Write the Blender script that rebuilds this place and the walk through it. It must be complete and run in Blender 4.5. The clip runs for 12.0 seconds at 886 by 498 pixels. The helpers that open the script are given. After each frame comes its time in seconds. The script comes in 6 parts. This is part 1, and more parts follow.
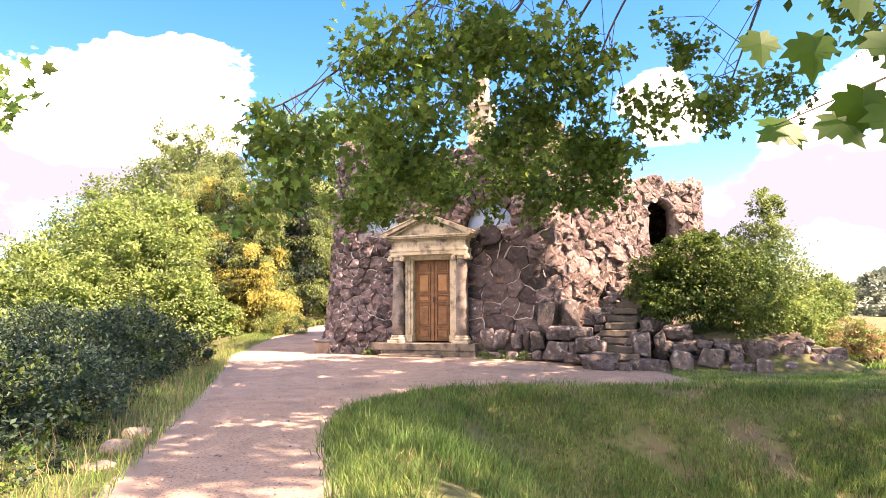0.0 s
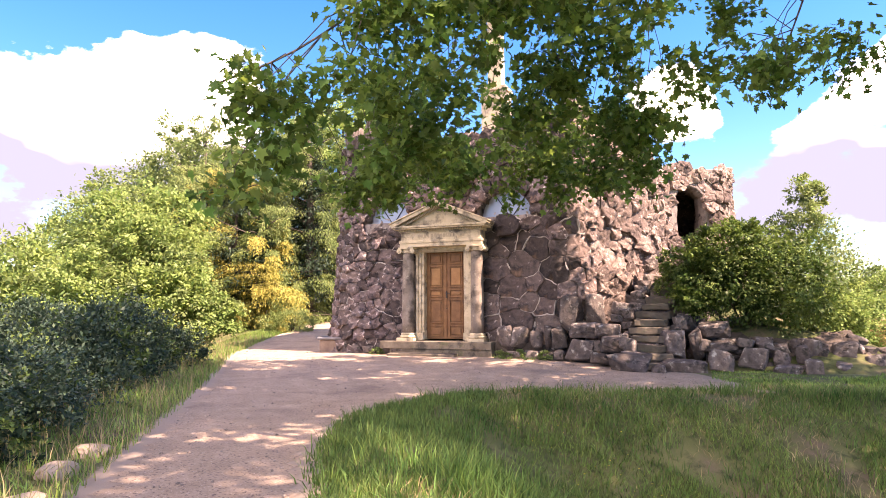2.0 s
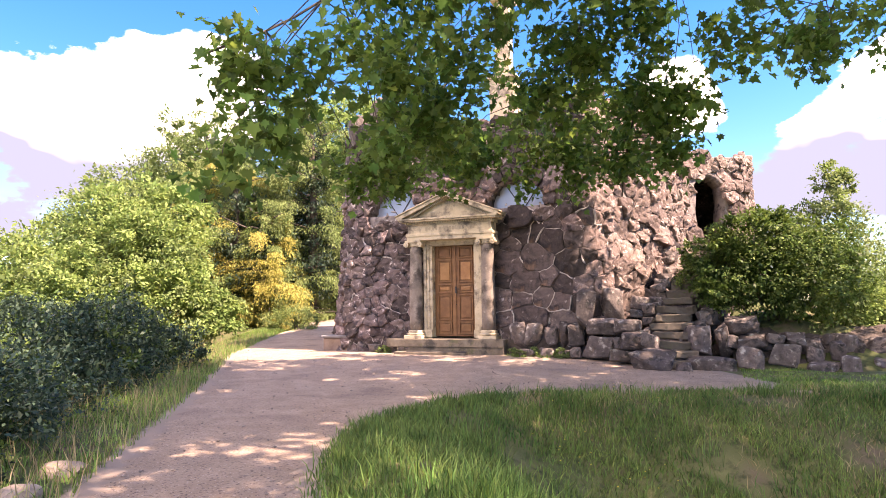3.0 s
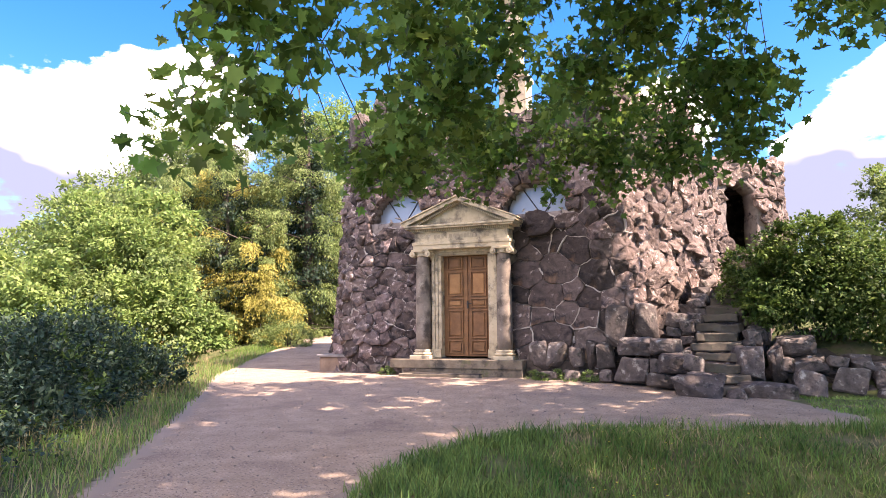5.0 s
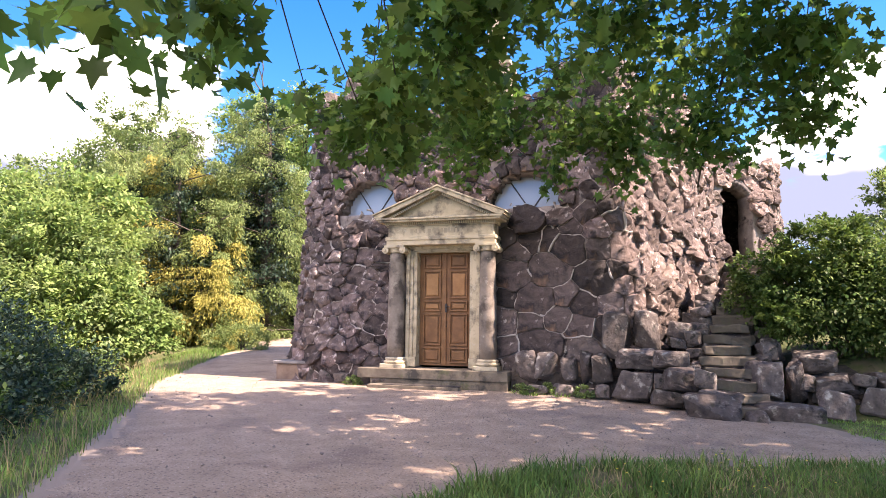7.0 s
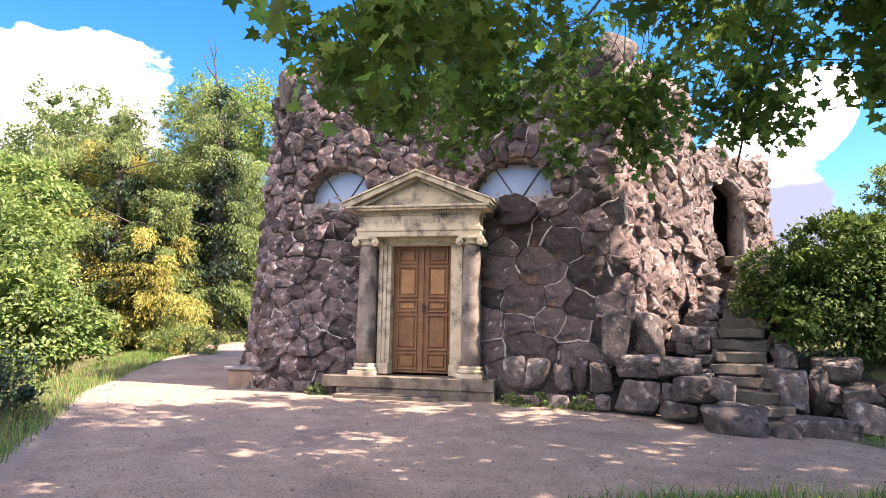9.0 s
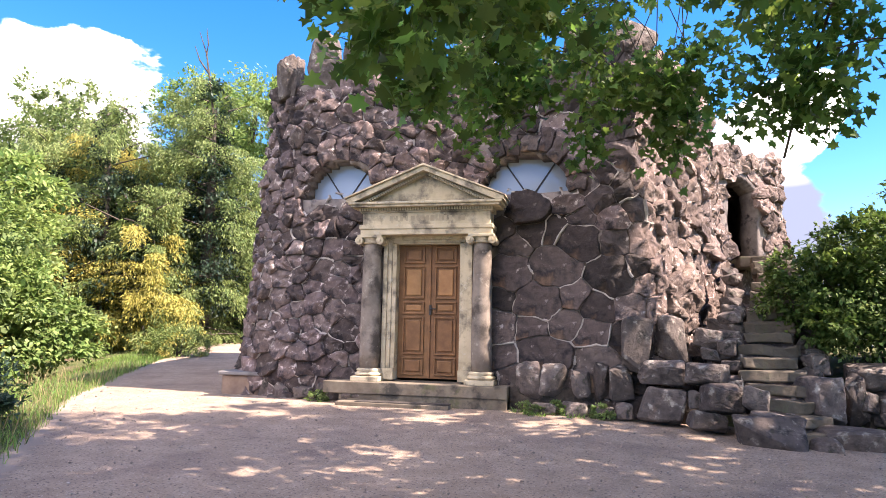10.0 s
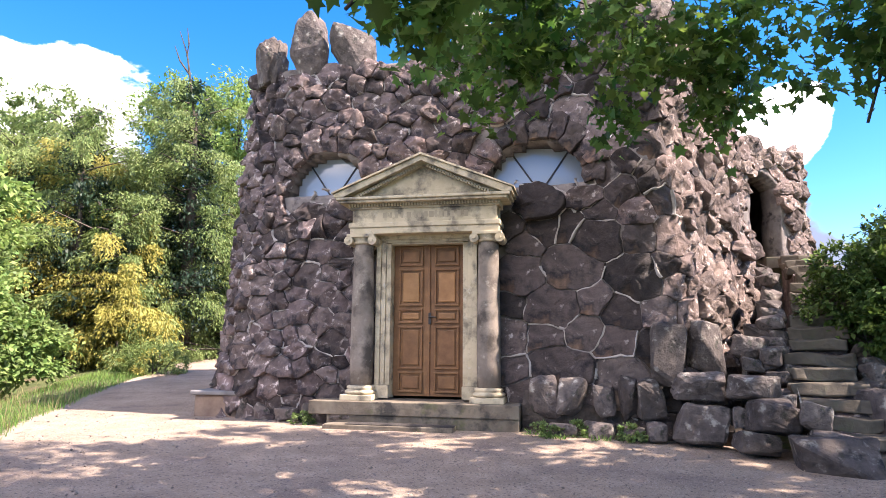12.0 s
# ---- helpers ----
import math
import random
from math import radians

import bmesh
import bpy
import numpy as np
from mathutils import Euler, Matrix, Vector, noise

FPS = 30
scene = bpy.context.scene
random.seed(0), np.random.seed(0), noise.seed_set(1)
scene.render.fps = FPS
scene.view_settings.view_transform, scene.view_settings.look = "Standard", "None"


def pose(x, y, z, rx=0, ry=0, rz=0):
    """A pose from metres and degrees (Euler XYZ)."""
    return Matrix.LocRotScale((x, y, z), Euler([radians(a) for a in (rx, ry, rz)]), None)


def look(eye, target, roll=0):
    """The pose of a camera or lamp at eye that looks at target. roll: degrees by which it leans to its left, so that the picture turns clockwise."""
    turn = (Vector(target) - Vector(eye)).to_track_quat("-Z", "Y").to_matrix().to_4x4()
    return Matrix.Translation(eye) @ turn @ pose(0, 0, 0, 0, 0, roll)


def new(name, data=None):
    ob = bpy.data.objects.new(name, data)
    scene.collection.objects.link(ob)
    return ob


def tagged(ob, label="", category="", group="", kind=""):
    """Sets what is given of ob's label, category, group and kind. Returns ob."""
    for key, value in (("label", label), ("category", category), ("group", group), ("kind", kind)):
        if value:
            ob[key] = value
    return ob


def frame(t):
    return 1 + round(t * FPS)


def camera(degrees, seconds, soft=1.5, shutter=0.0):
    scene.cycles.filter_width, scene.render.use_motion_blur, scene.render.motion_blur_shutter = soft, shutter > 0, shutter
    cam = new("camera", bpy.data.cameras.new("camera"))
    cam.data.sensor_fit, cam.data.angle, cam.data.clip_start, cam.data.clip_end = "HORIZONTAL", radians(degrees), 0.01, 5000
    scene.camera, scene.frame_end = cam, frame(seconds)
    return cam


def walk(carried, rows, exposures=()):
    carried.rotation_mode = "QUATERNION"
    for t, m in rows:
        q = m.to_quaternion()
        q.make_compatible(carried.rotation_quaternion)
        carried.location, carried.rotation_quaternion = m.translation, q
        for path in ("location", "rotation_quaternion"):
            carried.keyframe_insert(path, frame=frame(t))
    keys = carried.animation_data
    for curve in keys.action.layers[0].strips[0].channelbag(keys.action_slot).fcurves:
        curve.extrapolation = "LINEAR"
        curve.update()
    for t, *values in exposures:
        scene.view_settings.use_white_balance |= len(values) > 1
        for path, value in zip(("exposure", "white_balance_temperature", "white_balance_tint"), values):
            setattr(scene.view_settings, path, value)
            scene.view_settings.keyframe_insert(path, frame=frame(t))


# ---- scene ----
cam = camera(68.0, 12.0, soft=0.5)
PATH = [
    (0, (0.386, -0.351, 1.381), (-0.31, 1.515, 1.564), -0.4),
    (0.5, (0.238, -0.076, 1.371), (-0.458, 1.79, 1.551), -0.3),
    (1, (0.099, 0.19, 1.375), (-0.601, 2.055, 1.555), -0.4),
    (1.5, (-0.028, 0.493, 1.336), (-0.731, 2.357, 1.513), -0.6),
    (2, (-0.118, 0.859, 1.34), (-0.847, 2.713, 1.515), -0.4),
    (2.5, (-0.306, 1.209, 1.323), (-1.046, 3.059, 1.491), -0.5),
    (3, (-0.518, 1.545, 1.332), (-1.259, 3.395, 1.496), -0.8),
    (3.5, (-0.725, 1.855, 1.329), (-1.466, 3.704, 1.504), -1.1),
    (5.5, (-1.71, 3.271, 1.359), (-2.417, 5.13, 1.575), -0.5),
    (6, (-1.901, 3.634, 1.368), (-2.583, 5.502, 1.582), -0.6),
    (6.5, (-2.114, 3.969, 1.366), (-2.759, 5.851, 1.575), -0.1),
    (7, (-2.369, 4.256, 1.372), (-2.975, 6.149, 1.593), 0.6),
    (8.8, (-3.158, 5.318, 1.3), (-3.629, 7.247, 1.538), 1.3),
    (9, (-3.246, 5.501, 1.317), (-3.712, 7.432, 1.554), 1.0),
    (9.5, (-3.425, 5.789, 1.331), (-3.879, 7.723, 1.568), 0.9),
    (10, (-3.692, 6.032, 1.361), (-4.129, 7.969, 1.599), 1.1),
    (10.5, (-3.812, 6.273, 1.35), (-4.235, 8.213, 1.59), 1.4),
    (11, (-3.884, 6.593, 1.345), (-4.301, 8.534, 1.592), 1.4),
    (11.5, (-4.009, 6.955, 1.329), (-4.421, 8.896, 1.581), 1.0),
    (12, (-4.109, 7.254, 1.318), (-4.519, 9.192, 1.596), 0.4),
]
walk(cam, [(t, look(eye, target, roll)) for t, eye, target, roll in PATH], [(0, 3.92, 8500, 38), (1.5, 3.80, 8300, 38), (3.5, 3.66, 7800, 36), (5.5, 3.56, 7200, 31), (9.0, 3.58, 7100, 29), (12, 3.48, 6600, 23)])

# ---- world, sun, exposure ----
SUN_ELEV, SUN_AZ = radians(52), Vector((0.9975, -0.07))
world = bpy.data.worlds.new("world")
scene.world = world
world.use_nodes = True


def nodes_of(tree):
    def add(kind, **kw):
        n = tree.nodes.new(kind)
        for k, v in kw.items():
            n.inputs[k.replace("_", " ")].default_value = v
        return n
    return add


def build_sky():
    tree = world.node_tree
    tree.nodes.clear()
    add, link = nodes_of(tree), tree.links.new
    out, bg = add("ShaderNodeOutputWorld"), add("ShaderNodeBackground", Strength=1.0)
    sky = add("ShaderNodeTexSky")
    sky.sky_type, sky.sun_disc = "NISHITA", False
    sky.sun_elevation, sky.sun_rotation = SUN_ELEV, math.atan2(SUN_AZ.x, SUN_AZ.y)
    sky.air_density, sky.dust_density, sky.ozone_density = 1.0, 0.2, 6.0
    dim = add("ShaderNodeVectorMath")
    dim.operation = "SCALE"
    dim.inputs["Scale"].default_value = 0.040
    rich = add("ShaderNodeHueSaturation", Hue=0.506, Saturation=1.32, Value=0.93)
    link(sky.outputs[0], rich.inputs["Color"])
    link(rich.outputs[0], dim.inputs[0])
    co = add("ShaderNodeTexCoord")
    flat = add("ShaderNodeVectorMath")
    flat.operation = "MULTIPLY"
    flat.inputs[1].default_value = (1.0, 1.0, 2.0)
    link(co.outputs["Generated"], flat.inputs[0])
    big = add("ShaderNodeTexNoise", Scale=2.3, Detail=9.0, Roughness=0.56)
    shade = add("ShaderNodeTexNoise", Scale=2.9, Detail=4.0, Roughness=0.5)
    off = add("ShaderNodeVectorMath")
    off.inputs[1].default_value = CLOUD_SHIFT
    link(flat.outputs[0], off.inputs[0])
    link(off.outputs[0], big.inputs["Vector"])
    link(off.outputs[0], shade.inputs["Vector"])
    # heaps of cumulus, and unseen fill clouds: soft mounds at a few bearings, broken up by noise
    fine = add("ShaderNodeTexNoise", Scale=9.0, Detail=8.0, Roughness=0.6)
    link(off.outputs[0], fine.inputs["Vector"])
    frayed = add("ShaderNodeMath")
    frayed.operation = "MULTIPLY_ADD"
    frayed.inputs[1].default_value = 0.30
    link(fine.outputs[0], frayed.inputs[0])
    link(big.outputs[0], frayed.inputs[2])
    total = frayed.outputs[0]
    for bearing, up, wide, gain in CLOUDS_AND_FILL:
        b, u = radians(bearing), radians(up)
        way = (math.sin(b) * math.cos(u), math.cos(b) * math.cos(u), math.sin(u) * 1.0)
        d = add("ShaderNodeVectorMath")
        d.operation = "DISTANCE"
        link(co.outputs["Generated"], d.inputs[0])
        d.inputs[1].default_value = way
        m = add("ShaderNodeMapRange")
        m.interpolation_type = "SMOOTHSTEP"
        for k, v in (("From Min", wide), ("From Max", wide * 0.3), ("To Min", 0.0), ("To Max", gain)):
            m.inputs[k].default_value = v
        link(d.outputs["Value"], m.inputs["Value"])
        s = add("ShaderNodeMath")
        link(total, s.inputs[0])
        link(m.outputs[0], s.inputs[1])
        total = s.outputs[0]
    edge = add("ShaderNodeMapRange")
    edge.interpolation_type = "SMOOTHSTEP"
    for k, v in (("From Min", 0.73), ("From Max", 0.79)):
        edge.inputs[k].default_value = v
    link(total, edge.inputs["Value"])
    grey = add("ShaderNodeMapRange")
    for k, v in (("From Min", 0.38), ("From Max", 0.66)):
        grey.inputs[k].default_value = v
    link(shade.outputs[0], grey.inputs["Value"])
    parts = add("ShaderNodeSeparateXYZ")
    link(co.outputs["Generated"], parts.inputs[0])
    under = add("ShaderNodeMapRange")
    for k, v in (("From Min", 0.17), ("From Max", 0.27), ("To Min", -0.9), ("To Max", 0.55)):
        under.inputs[k].default_value = v
    link(parts.outputs[2], under.inputs["Value"])
    both = add("ShaderNodeMath")
    both.use_clamp = True
    link(grey.outputs[0], both.inputs[0])
    link(under.outputs[0], both.inputs[1])
    cloud = add("ShaderNodeMix")
    cloud.data_type = "RGBA"
    link(both.outputs[0], cloud.inputs["Factor"])
    cloud.inputs["A"].default_value = (0.052, 0.064, 0.088, 1)
    cloud.inputs["B"].default_value = (0.50, 0.50, 0.51, 1)
    mix = add("ShaderNodeMix")
    mix.data_type = "RGBA"
    link(edge.outputs[0], mix.inputs["Factor"])
    link(dim.outputs[0], mix.inputs["A"])
    link(cloud.outputs["Result"], mix.inputs["B"])
    link(mix.outputs["Result"], bg.inputs["Color"])
    link(bg.outputs[0], out.inputs[0])


CLOUD_SHIFT = (1.3, 4.1, 0.7)
# the last three, behind the camera, are added to brighten the shade
CLOUDS_AND_FILL = [(-47, 14, 0.21, 0.25), (-61, 10, 0.25, 0.22), (-1, 16.5, 0.10, 0.24), (12.5, 13, 0.15, 0.22), (16.5, 17, 0.085, 0.24), (17, 5, 0.15, 0.22), (20, 12.3, 0.07, -0.12), (10, 9, 0.14, 0.14), (25, 17, 0.13, -0.25), (4.5, 18.5, 0.09, -0.22), (4, 8, 0.13, 0.20), (-40, 46, 0.46, -0.45), (10, 42, 0.42, -0.35), (-22, 32, 0.34, -0.30), (140, 32, 0.50, 0.24), (205, 38, 0.56, 0.24), (255, 28, 0.40, 0.20)]
build_sky()
sun = new("sun", bpy.data.lights.new("sun", "SUN"))
sun.data.energy, sun.data.angle, sun.data.color = 1.65, radians(0.55), (1.0, 0.92, 0.80)
sun.matrix_world = look((40 * SUN_AZ.x, 40 * SUN_AZ.y, 40 * math.tan(SUN_ELEV)), (0, 0, 0))

# ---- materials ----


def material(name, colour_a, colour_b, scale=4.0, rough=0.85, bump=0.3, bump_scale=30.0, vary=0.0, detail=6.0, leaf=0.0, spots=None, spec=0.3, coord="Object", island=False, sharp=0.0, coarse=0.0):
    m = bpy.data.materials.new(name)
    m.use_nodes = True
    tree = m.node_tree
    add, link = nodes_of(tree), tree.links.new
    bsdf = tree.nodes["Principled BSDF"]
    bsdf.inputs["Roughness"].default_value = rough
    bsdf.inputs["Specular IOR Level"].default_value = spec
    co = add("ShaderNodeTexCoord")
    src = co.outputs[coord]
    n1 = add("ShaderNodeTexNoise", Scale=scale, Detail=detail, Roughness=0.62)
    link(src, n1.inputs["Vector"])
    ramp = add("ShaderNodeMapRange")
    lo = 0.32 + sharp * 0.15
    ramp.inputs["From Min"].default_value, ramp.inputs["From Max"].default_value = lo, 1 - lo
    link(n1.outputs[0], ramp.inputs["Value"])
    mix = add("ShaderNodeMix")
    mix.data_type = "RGBA"
    link(ramp.outputs[0], mix.inputs["Factor"])
    mix.inputs["A"].default_value, mix.inputs["B"].default_value = (*colour_a, 1), (*colour_b, 1)
    colour = mix.outputs["Result"]
    for c, sc, lo2, hi2 in spots or ():
        n3 = add("ShaderNodeTexNoise", Scale=sc, Detail=5.0, Roughness=0.6)
        link(src, n3.inputs["Vector"])
        r3 = add("ShaderNodeMapRange")
        r3.inputs["From Min"].default_value, r3.inputs["From Max"].default_value = lo2, hi2
        link(n3.outputs[0], r3.inputs["Value"])
        mx = add("ShaderNodeMix")
        mx.data_type = "RGBA"
        link(r3.outputs[0], mx.inputs["Factor"])
        link(colour, mx.inputs["A"])
        mx.inputs["B"].default_value = (*c, 1)
        colour = mx.outputs["Result"]
    if vary:
        if island:
            rnd = add("ShaderNodeNewGeometry").outputs["Random Per Island"]
        else:
            rnd = add("ShaderNodeObjectInfo").outputs["Random"]
        hsv = add("ShaderNodeHueSaturation")
        a = add("ShaderNodeMapRange")
        a.inputs["To Min"].default_value, a.inputs["To Max"].default_value = 1 - vary, 1 + vary
        link(rnd, a.inputs["Value"])
        link(a.outputs[0], hsv.inputs["Value"])
        h = add("ShaderNodeMath")
        h.operation = "MULTIPLY_ADD"
        f = add("ShaderNodeMath")
        f.operation = "FRACT"
        f7 = add("ShaderNodeMath")
        f7.operation = "MULTIPLY"
        f7.inputs[1].default_value = 7.31
        link(rnd, f7.inputs[0])
        link(f7.outputs[0], f.inputs[0])
        link(f.outputs[0], h.inputs[0])
        h.inputs[1].default_value, h.inputs[2].default_value = vary * (0.09 if leaf else 0.03), 0.5 - vary * (0.045 if leaf else 0.015)
        link(h.outputs[0], hsv.inputs["Hue"])
        link(colour, hsv.inputs["Color"])
        colour = hsv.outputs[0]
    link(colour, bsdf.inputs["Base Color"])
    if bump:
        n2 = add("ShaderNodeTexNoise", Scale=bump_scale, Detail=8.0, Roughness=0.72)
        link(src, n2.inputs["Vector"])
        b = add("ShaderNodeBump", Strength=bump, Distance=0.03)
        h2 = n2.outputs[0]
        if coarse:
            n4 = add("ShaderNodeTexNoise", Scale=coarse, Detail=5.0, Roughness=0.6)
            n4.noise_type = "RIDGED_MULTIFRACTAL"
            link(src, n4.inputs["Vector"])
            s4 = add("ShaderNodeMath")
            s4.operation = "MULTIPLY_ADD"
            s4.inputs[1].default_value = -1.3
            link(n4.outputs[0], s4.inputs[0])
            link(n2.outputs[0], s4.inputs[2])
            h2 = s4.outputs[0]
        link(h2, b.inputs["Height"])
        link(b.outputs[0], bsdf.inputs["Normal"])
    if leaf:
        tr = add("ShaderNodeBsdfTranslucent")
        bright = add("ShaderNodeHueSaturation", Hue=0.495, Saturation=1.05, Value=1.3)
        link(colour, bright.inputs["Color"])
        link(bright.outputs[0], tr.inputs["Color"])
        sh = add("ShaderNodeMixShader", Fac=leaf)
        link(bsdf.outputs[0], sh.inputs[1])
        link(tr.outputs[0], sh.inputs[2])
        link(sh.outputs[0], tree.nodes["Material Output"].inputs["Surface"])
    return m


STONE = material("basalt", (0.060, 0.044, 0.042), (0.240, 0.178, 0.156), 3.0, 0.8, 1.0, 34.0, 0.62, spots=[((0.52, 0.44, 0.40), 10.0, 0.555, 0.655), ((0.036, 0.029, 0.031), 2.7, 0.50, 0.62), ((0.34, 0.20, 0.13), 1.1, 0.62, 0.74)], coord="Object", coarse=7.0)
STONE_JOINED = material("basalt_joined", (0.060, 0.044, 0.042), (0.240, 0.178, 0.156), 3.0, 0.8, 1.0, 34.0, 0.62, spots=[((0.52, 0.44, 0.40), 10.0, 0.555, 0.655), ((0.036, 0.029, 0.031), 2.7, 0.50, 0.62), ((0.34, 0.20, 0.13), 1.1, 0.62, 0.74)], island=True, coarse=7.0)
# basalt of the flank, lightened and pinkish for the sun on that side
STONE_FLANK_LIT = material("pinkish_basalt_sunlit", (0.088, 0.064, 0.056), (0.310, 0.230, 0.192), 3.0, 0.85, 1.0, 34.0, 0.42, spots=[((0.54, 0.45, 0.40), 9.0, 0.57, 0.67), ((0.050, 0.040, 0.039), 3.0, 0.54, 0.64)], island=True, coarse=7.0)
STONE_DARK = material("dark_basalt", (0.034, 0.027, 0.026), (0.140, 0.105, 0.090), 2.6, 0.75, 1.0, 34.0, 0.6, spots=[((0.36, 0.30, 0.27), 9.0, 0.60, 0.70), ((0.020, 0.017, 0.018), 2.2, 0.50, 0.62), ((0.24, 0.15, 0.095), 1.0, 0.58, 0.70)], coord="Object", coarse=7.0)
BOULDER = material("boulder_stone", (0.056, 0.046, 0.042), (0.190, 0.154, 0.132), 4.0, 0.85, 1.0, 24.0, 0.35, spots=[((0.36, 0.33, 0.28), 7.5, 0.57, 0.68), ((0.030, 0.027, 0.026), 3.2, 0.56, 0.66), ((0.09, 0.10, 0.05), 3.0, 0.63, 0.75)], coarse=6.0)
MORTAR = material("lime_mortar", (0.12, 0.10, 0.092), (0.29, 0.25, 0.22), 2.6, 0.95, 1.0, 22.0, spots=[((0.035, 0.03, 0.03), 3.5, 0.55, 0.68)])
COLUMN = material("column_stone", (0.15, 0.122, 0.098), (0.31, 0.258, 0.205), 2.4, 0.85, 0.4, 40.0, spots=[((0.075, 0.062, 0.05), 2.6, 0.46, 0.62), ((0.34, 0.30, 0.24), 8.0, 0.60, 0.72)])
SANDSTONE = material("weathered_sandstone", (0.41, 0.34, 0.22), (0.58, 0.49, 0.335), 2.2, 0.85, 0.35, 40.0, spots=[((0.15, 0.13, 0.10), 5.0, 0.50, 0.70), ((0.52, 0.47, 0.36), 9.0, 0.60, 0.74), ((0.085, 0.075, 0.06), 1.7, 0.56, 0.70)])
POINTING = material("pale_pointing", (0.27, 0.235, 0.205), (0.48, 0.43, 0.38), 5.0, 0.95, 0.5, 40.0)
STEP_STONE = material("step_stone", (0.11, 0.088, 0.064), (0.22, 0.185, 0.135), 3.4, 0.9, 0.6, 30.0, spots=[((0.055, 0.05, 0.042), 3.0, 0.52, 0.64), ((0.10, 0.11, 0.045), 2.2, 0.60, 0.72)])
STAIR_STONE = material("stair_stone", (0.062, 0.052, 0.040), (0.145, 0.12, 0.088), 3.0, 0.9, 0.6, 18.0, 0.2, spots=[((0.09, 0.10, 0.05), 3.0, 0.58, 0.75)])
CARVED = material("carved_letters", (0.30, 0.25, 0.17), (0.40, 0.34, 0.24), 5.0, 0.9, 0.3, 40.0)
WOOD = material("oak_door", (0.15, 0.072, 0.030), (0.25, 0.125, 0.052), 6.0, 0.55, 0.25, 40.0, 0.12)
WOOD_LIGHT = material("oak_panel", (0.23, 0.115, 0.042), (0.33, 0.17, 0.068), 6.0, 0.5, 0.25, 40.0, 0.15)
IRON = material("dark_iron", (0.02, 0.02, 0.02), (0.045, 0.04, 0.035), 10.0, 0.5, 0.1, 60.0)
LEAD = material("window_lead", (0.04, 0.04, 0.045), (0.07, 0.07, 0.075), 10.0, 0.6, 0.1, 60.0)
GRAVEL = material("gravel", (0.33, 0.245, 0.175), (0.47, 0.355, 0.26), 2.3, 0.95, 0.9, 120.0, spots=[((0.27, 0.20, 0.155), 0.8, 0.52, 0.68), ((0.16, 0.12, 0.095), 34.0, 0.55, 0.63), ((0.60, 0.50, 0.42), 55.0, 0.59, 0.67), ((0.20, 0.15, 0.12), 9.0, 0.62, 0.72)])
BARK = material("bark", (0.045, 0.036, 0.028), (0.11, 0.09, 0.07), 5.0, 0.95, 0.9, 14.0)
TWIG = material("twig", (0.05, 0.04, 0.03), (0.10, 0.085, 0.06), 8.0, 0.9, 0.3, 40.0)
DARK = material("dark_room", (0.02, 0.018, 0.016), (0.04, 0.035, 0.03), 2.0, 0.95, 0.2, 20.0)
RUG = material("door_mat", (0.035, 0.03, 0.028), (0.07, 0.06, 0.05), 9.0, 0.95, 0.5, 120.0)
BRICK = material("bench_brick", (0.17, 0.115, 0.085), (0.26, 0.19, 0.14), 5.0, 0.9, 0.5, 30.0, 0.1)
SLAB = material("bench_slab", (0.13, 0.125, 0.12), (0.22, 0.21, 0.20), 4.0, 0.85, 0.5, 25.0)


def leaf_material(name, a, b, vary=0.35, through_light=0.35, rough=0.5):
    return material(name, a, b, 0.9, rough, 0.0, 10.0, vary, 3.0, through_light, island=True, spec=0.2)


LEAF_MAPLE = leaf_material("maple_leaf", (0.064, 0.132, 0.028), (0.135, 0.210, 0.048), 0.5, 0.48)
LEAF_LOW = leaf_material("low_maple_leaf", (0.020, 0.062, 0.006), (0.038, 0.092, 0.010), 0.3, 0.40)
LEAF_LIGHT = leaf_material("light_leaf", (0.125, 0.205, 0.058), (0.235, 0.315, 0.095), 0.4, 0.35, 0.7)
LEAF_MID = leaf_material("mid_leaf", (0.111, 0.169, 0.055), (0.189, 0.247, 0.091), 0.35, 0.3)
LEAF_GOLD = leaf_material("golden_needles", (0.27, 0.255, 0.055), (0.40, 0.36, 0.09), 0.2, 0.25)
LEAF_YEW = leaf_material("yew_needles", (0.105, 0.160, 0.048), (0.215, 0.270, 0.090), 0.4, 0.3)
# dark leaf colour that also holds the shade inside crowns and on the bank
LEAF_DARK_SHADE = leaf_material("dark_shade_leaf", (0.016, 0.038, 0.022), (0.054, 0.090, 0.050), 0.5, 0.2)
LEAF_BUSH = leaf_material("bush_leaf", (0.038, 0.078, 0.018), (0.098, 0.150, 0.034), 0.4, 0.3)
LEAF_RUST = leaf_material("rust_leaf", (0.29, 0.20, 0.10), (0.38, 0.30, 0.15), 0.35, 0.3)
# lightened leaf colour stands for the haze of distance
LEAF_FAR_HAZE = leaf_material("far_haze_leaf", (0.13, 0.165, 0.11), (0.18, 0.215, 0.15), 0.15, 0.3)
GRASS = leaf_material("grass_blade", (0.075, 0.165, 0.034), (0.205, 0.300, 0.080), 0.6, 0.35, 0.6)
# darker copy of the grass, the tree shade put into its colour
GRASS_SHADED = leaf_material("shaded_grass_blade", (0.044, 0.108, 0.024), (0.150, 0.225, 0.060), 0.6, 0.35, 0.6)
GRASS_DRY = leaf_material("dry_grass", (0.24, 0.19, 0.09), (0.36, 0.30, 0.16), 0.3, 0.3, 0.7)
FLOWER_W = material("flower_petals", (0.75, 0.75, 0.7), (0.8, 0.78, 0.6), 3.0, 0.7, 0.0)
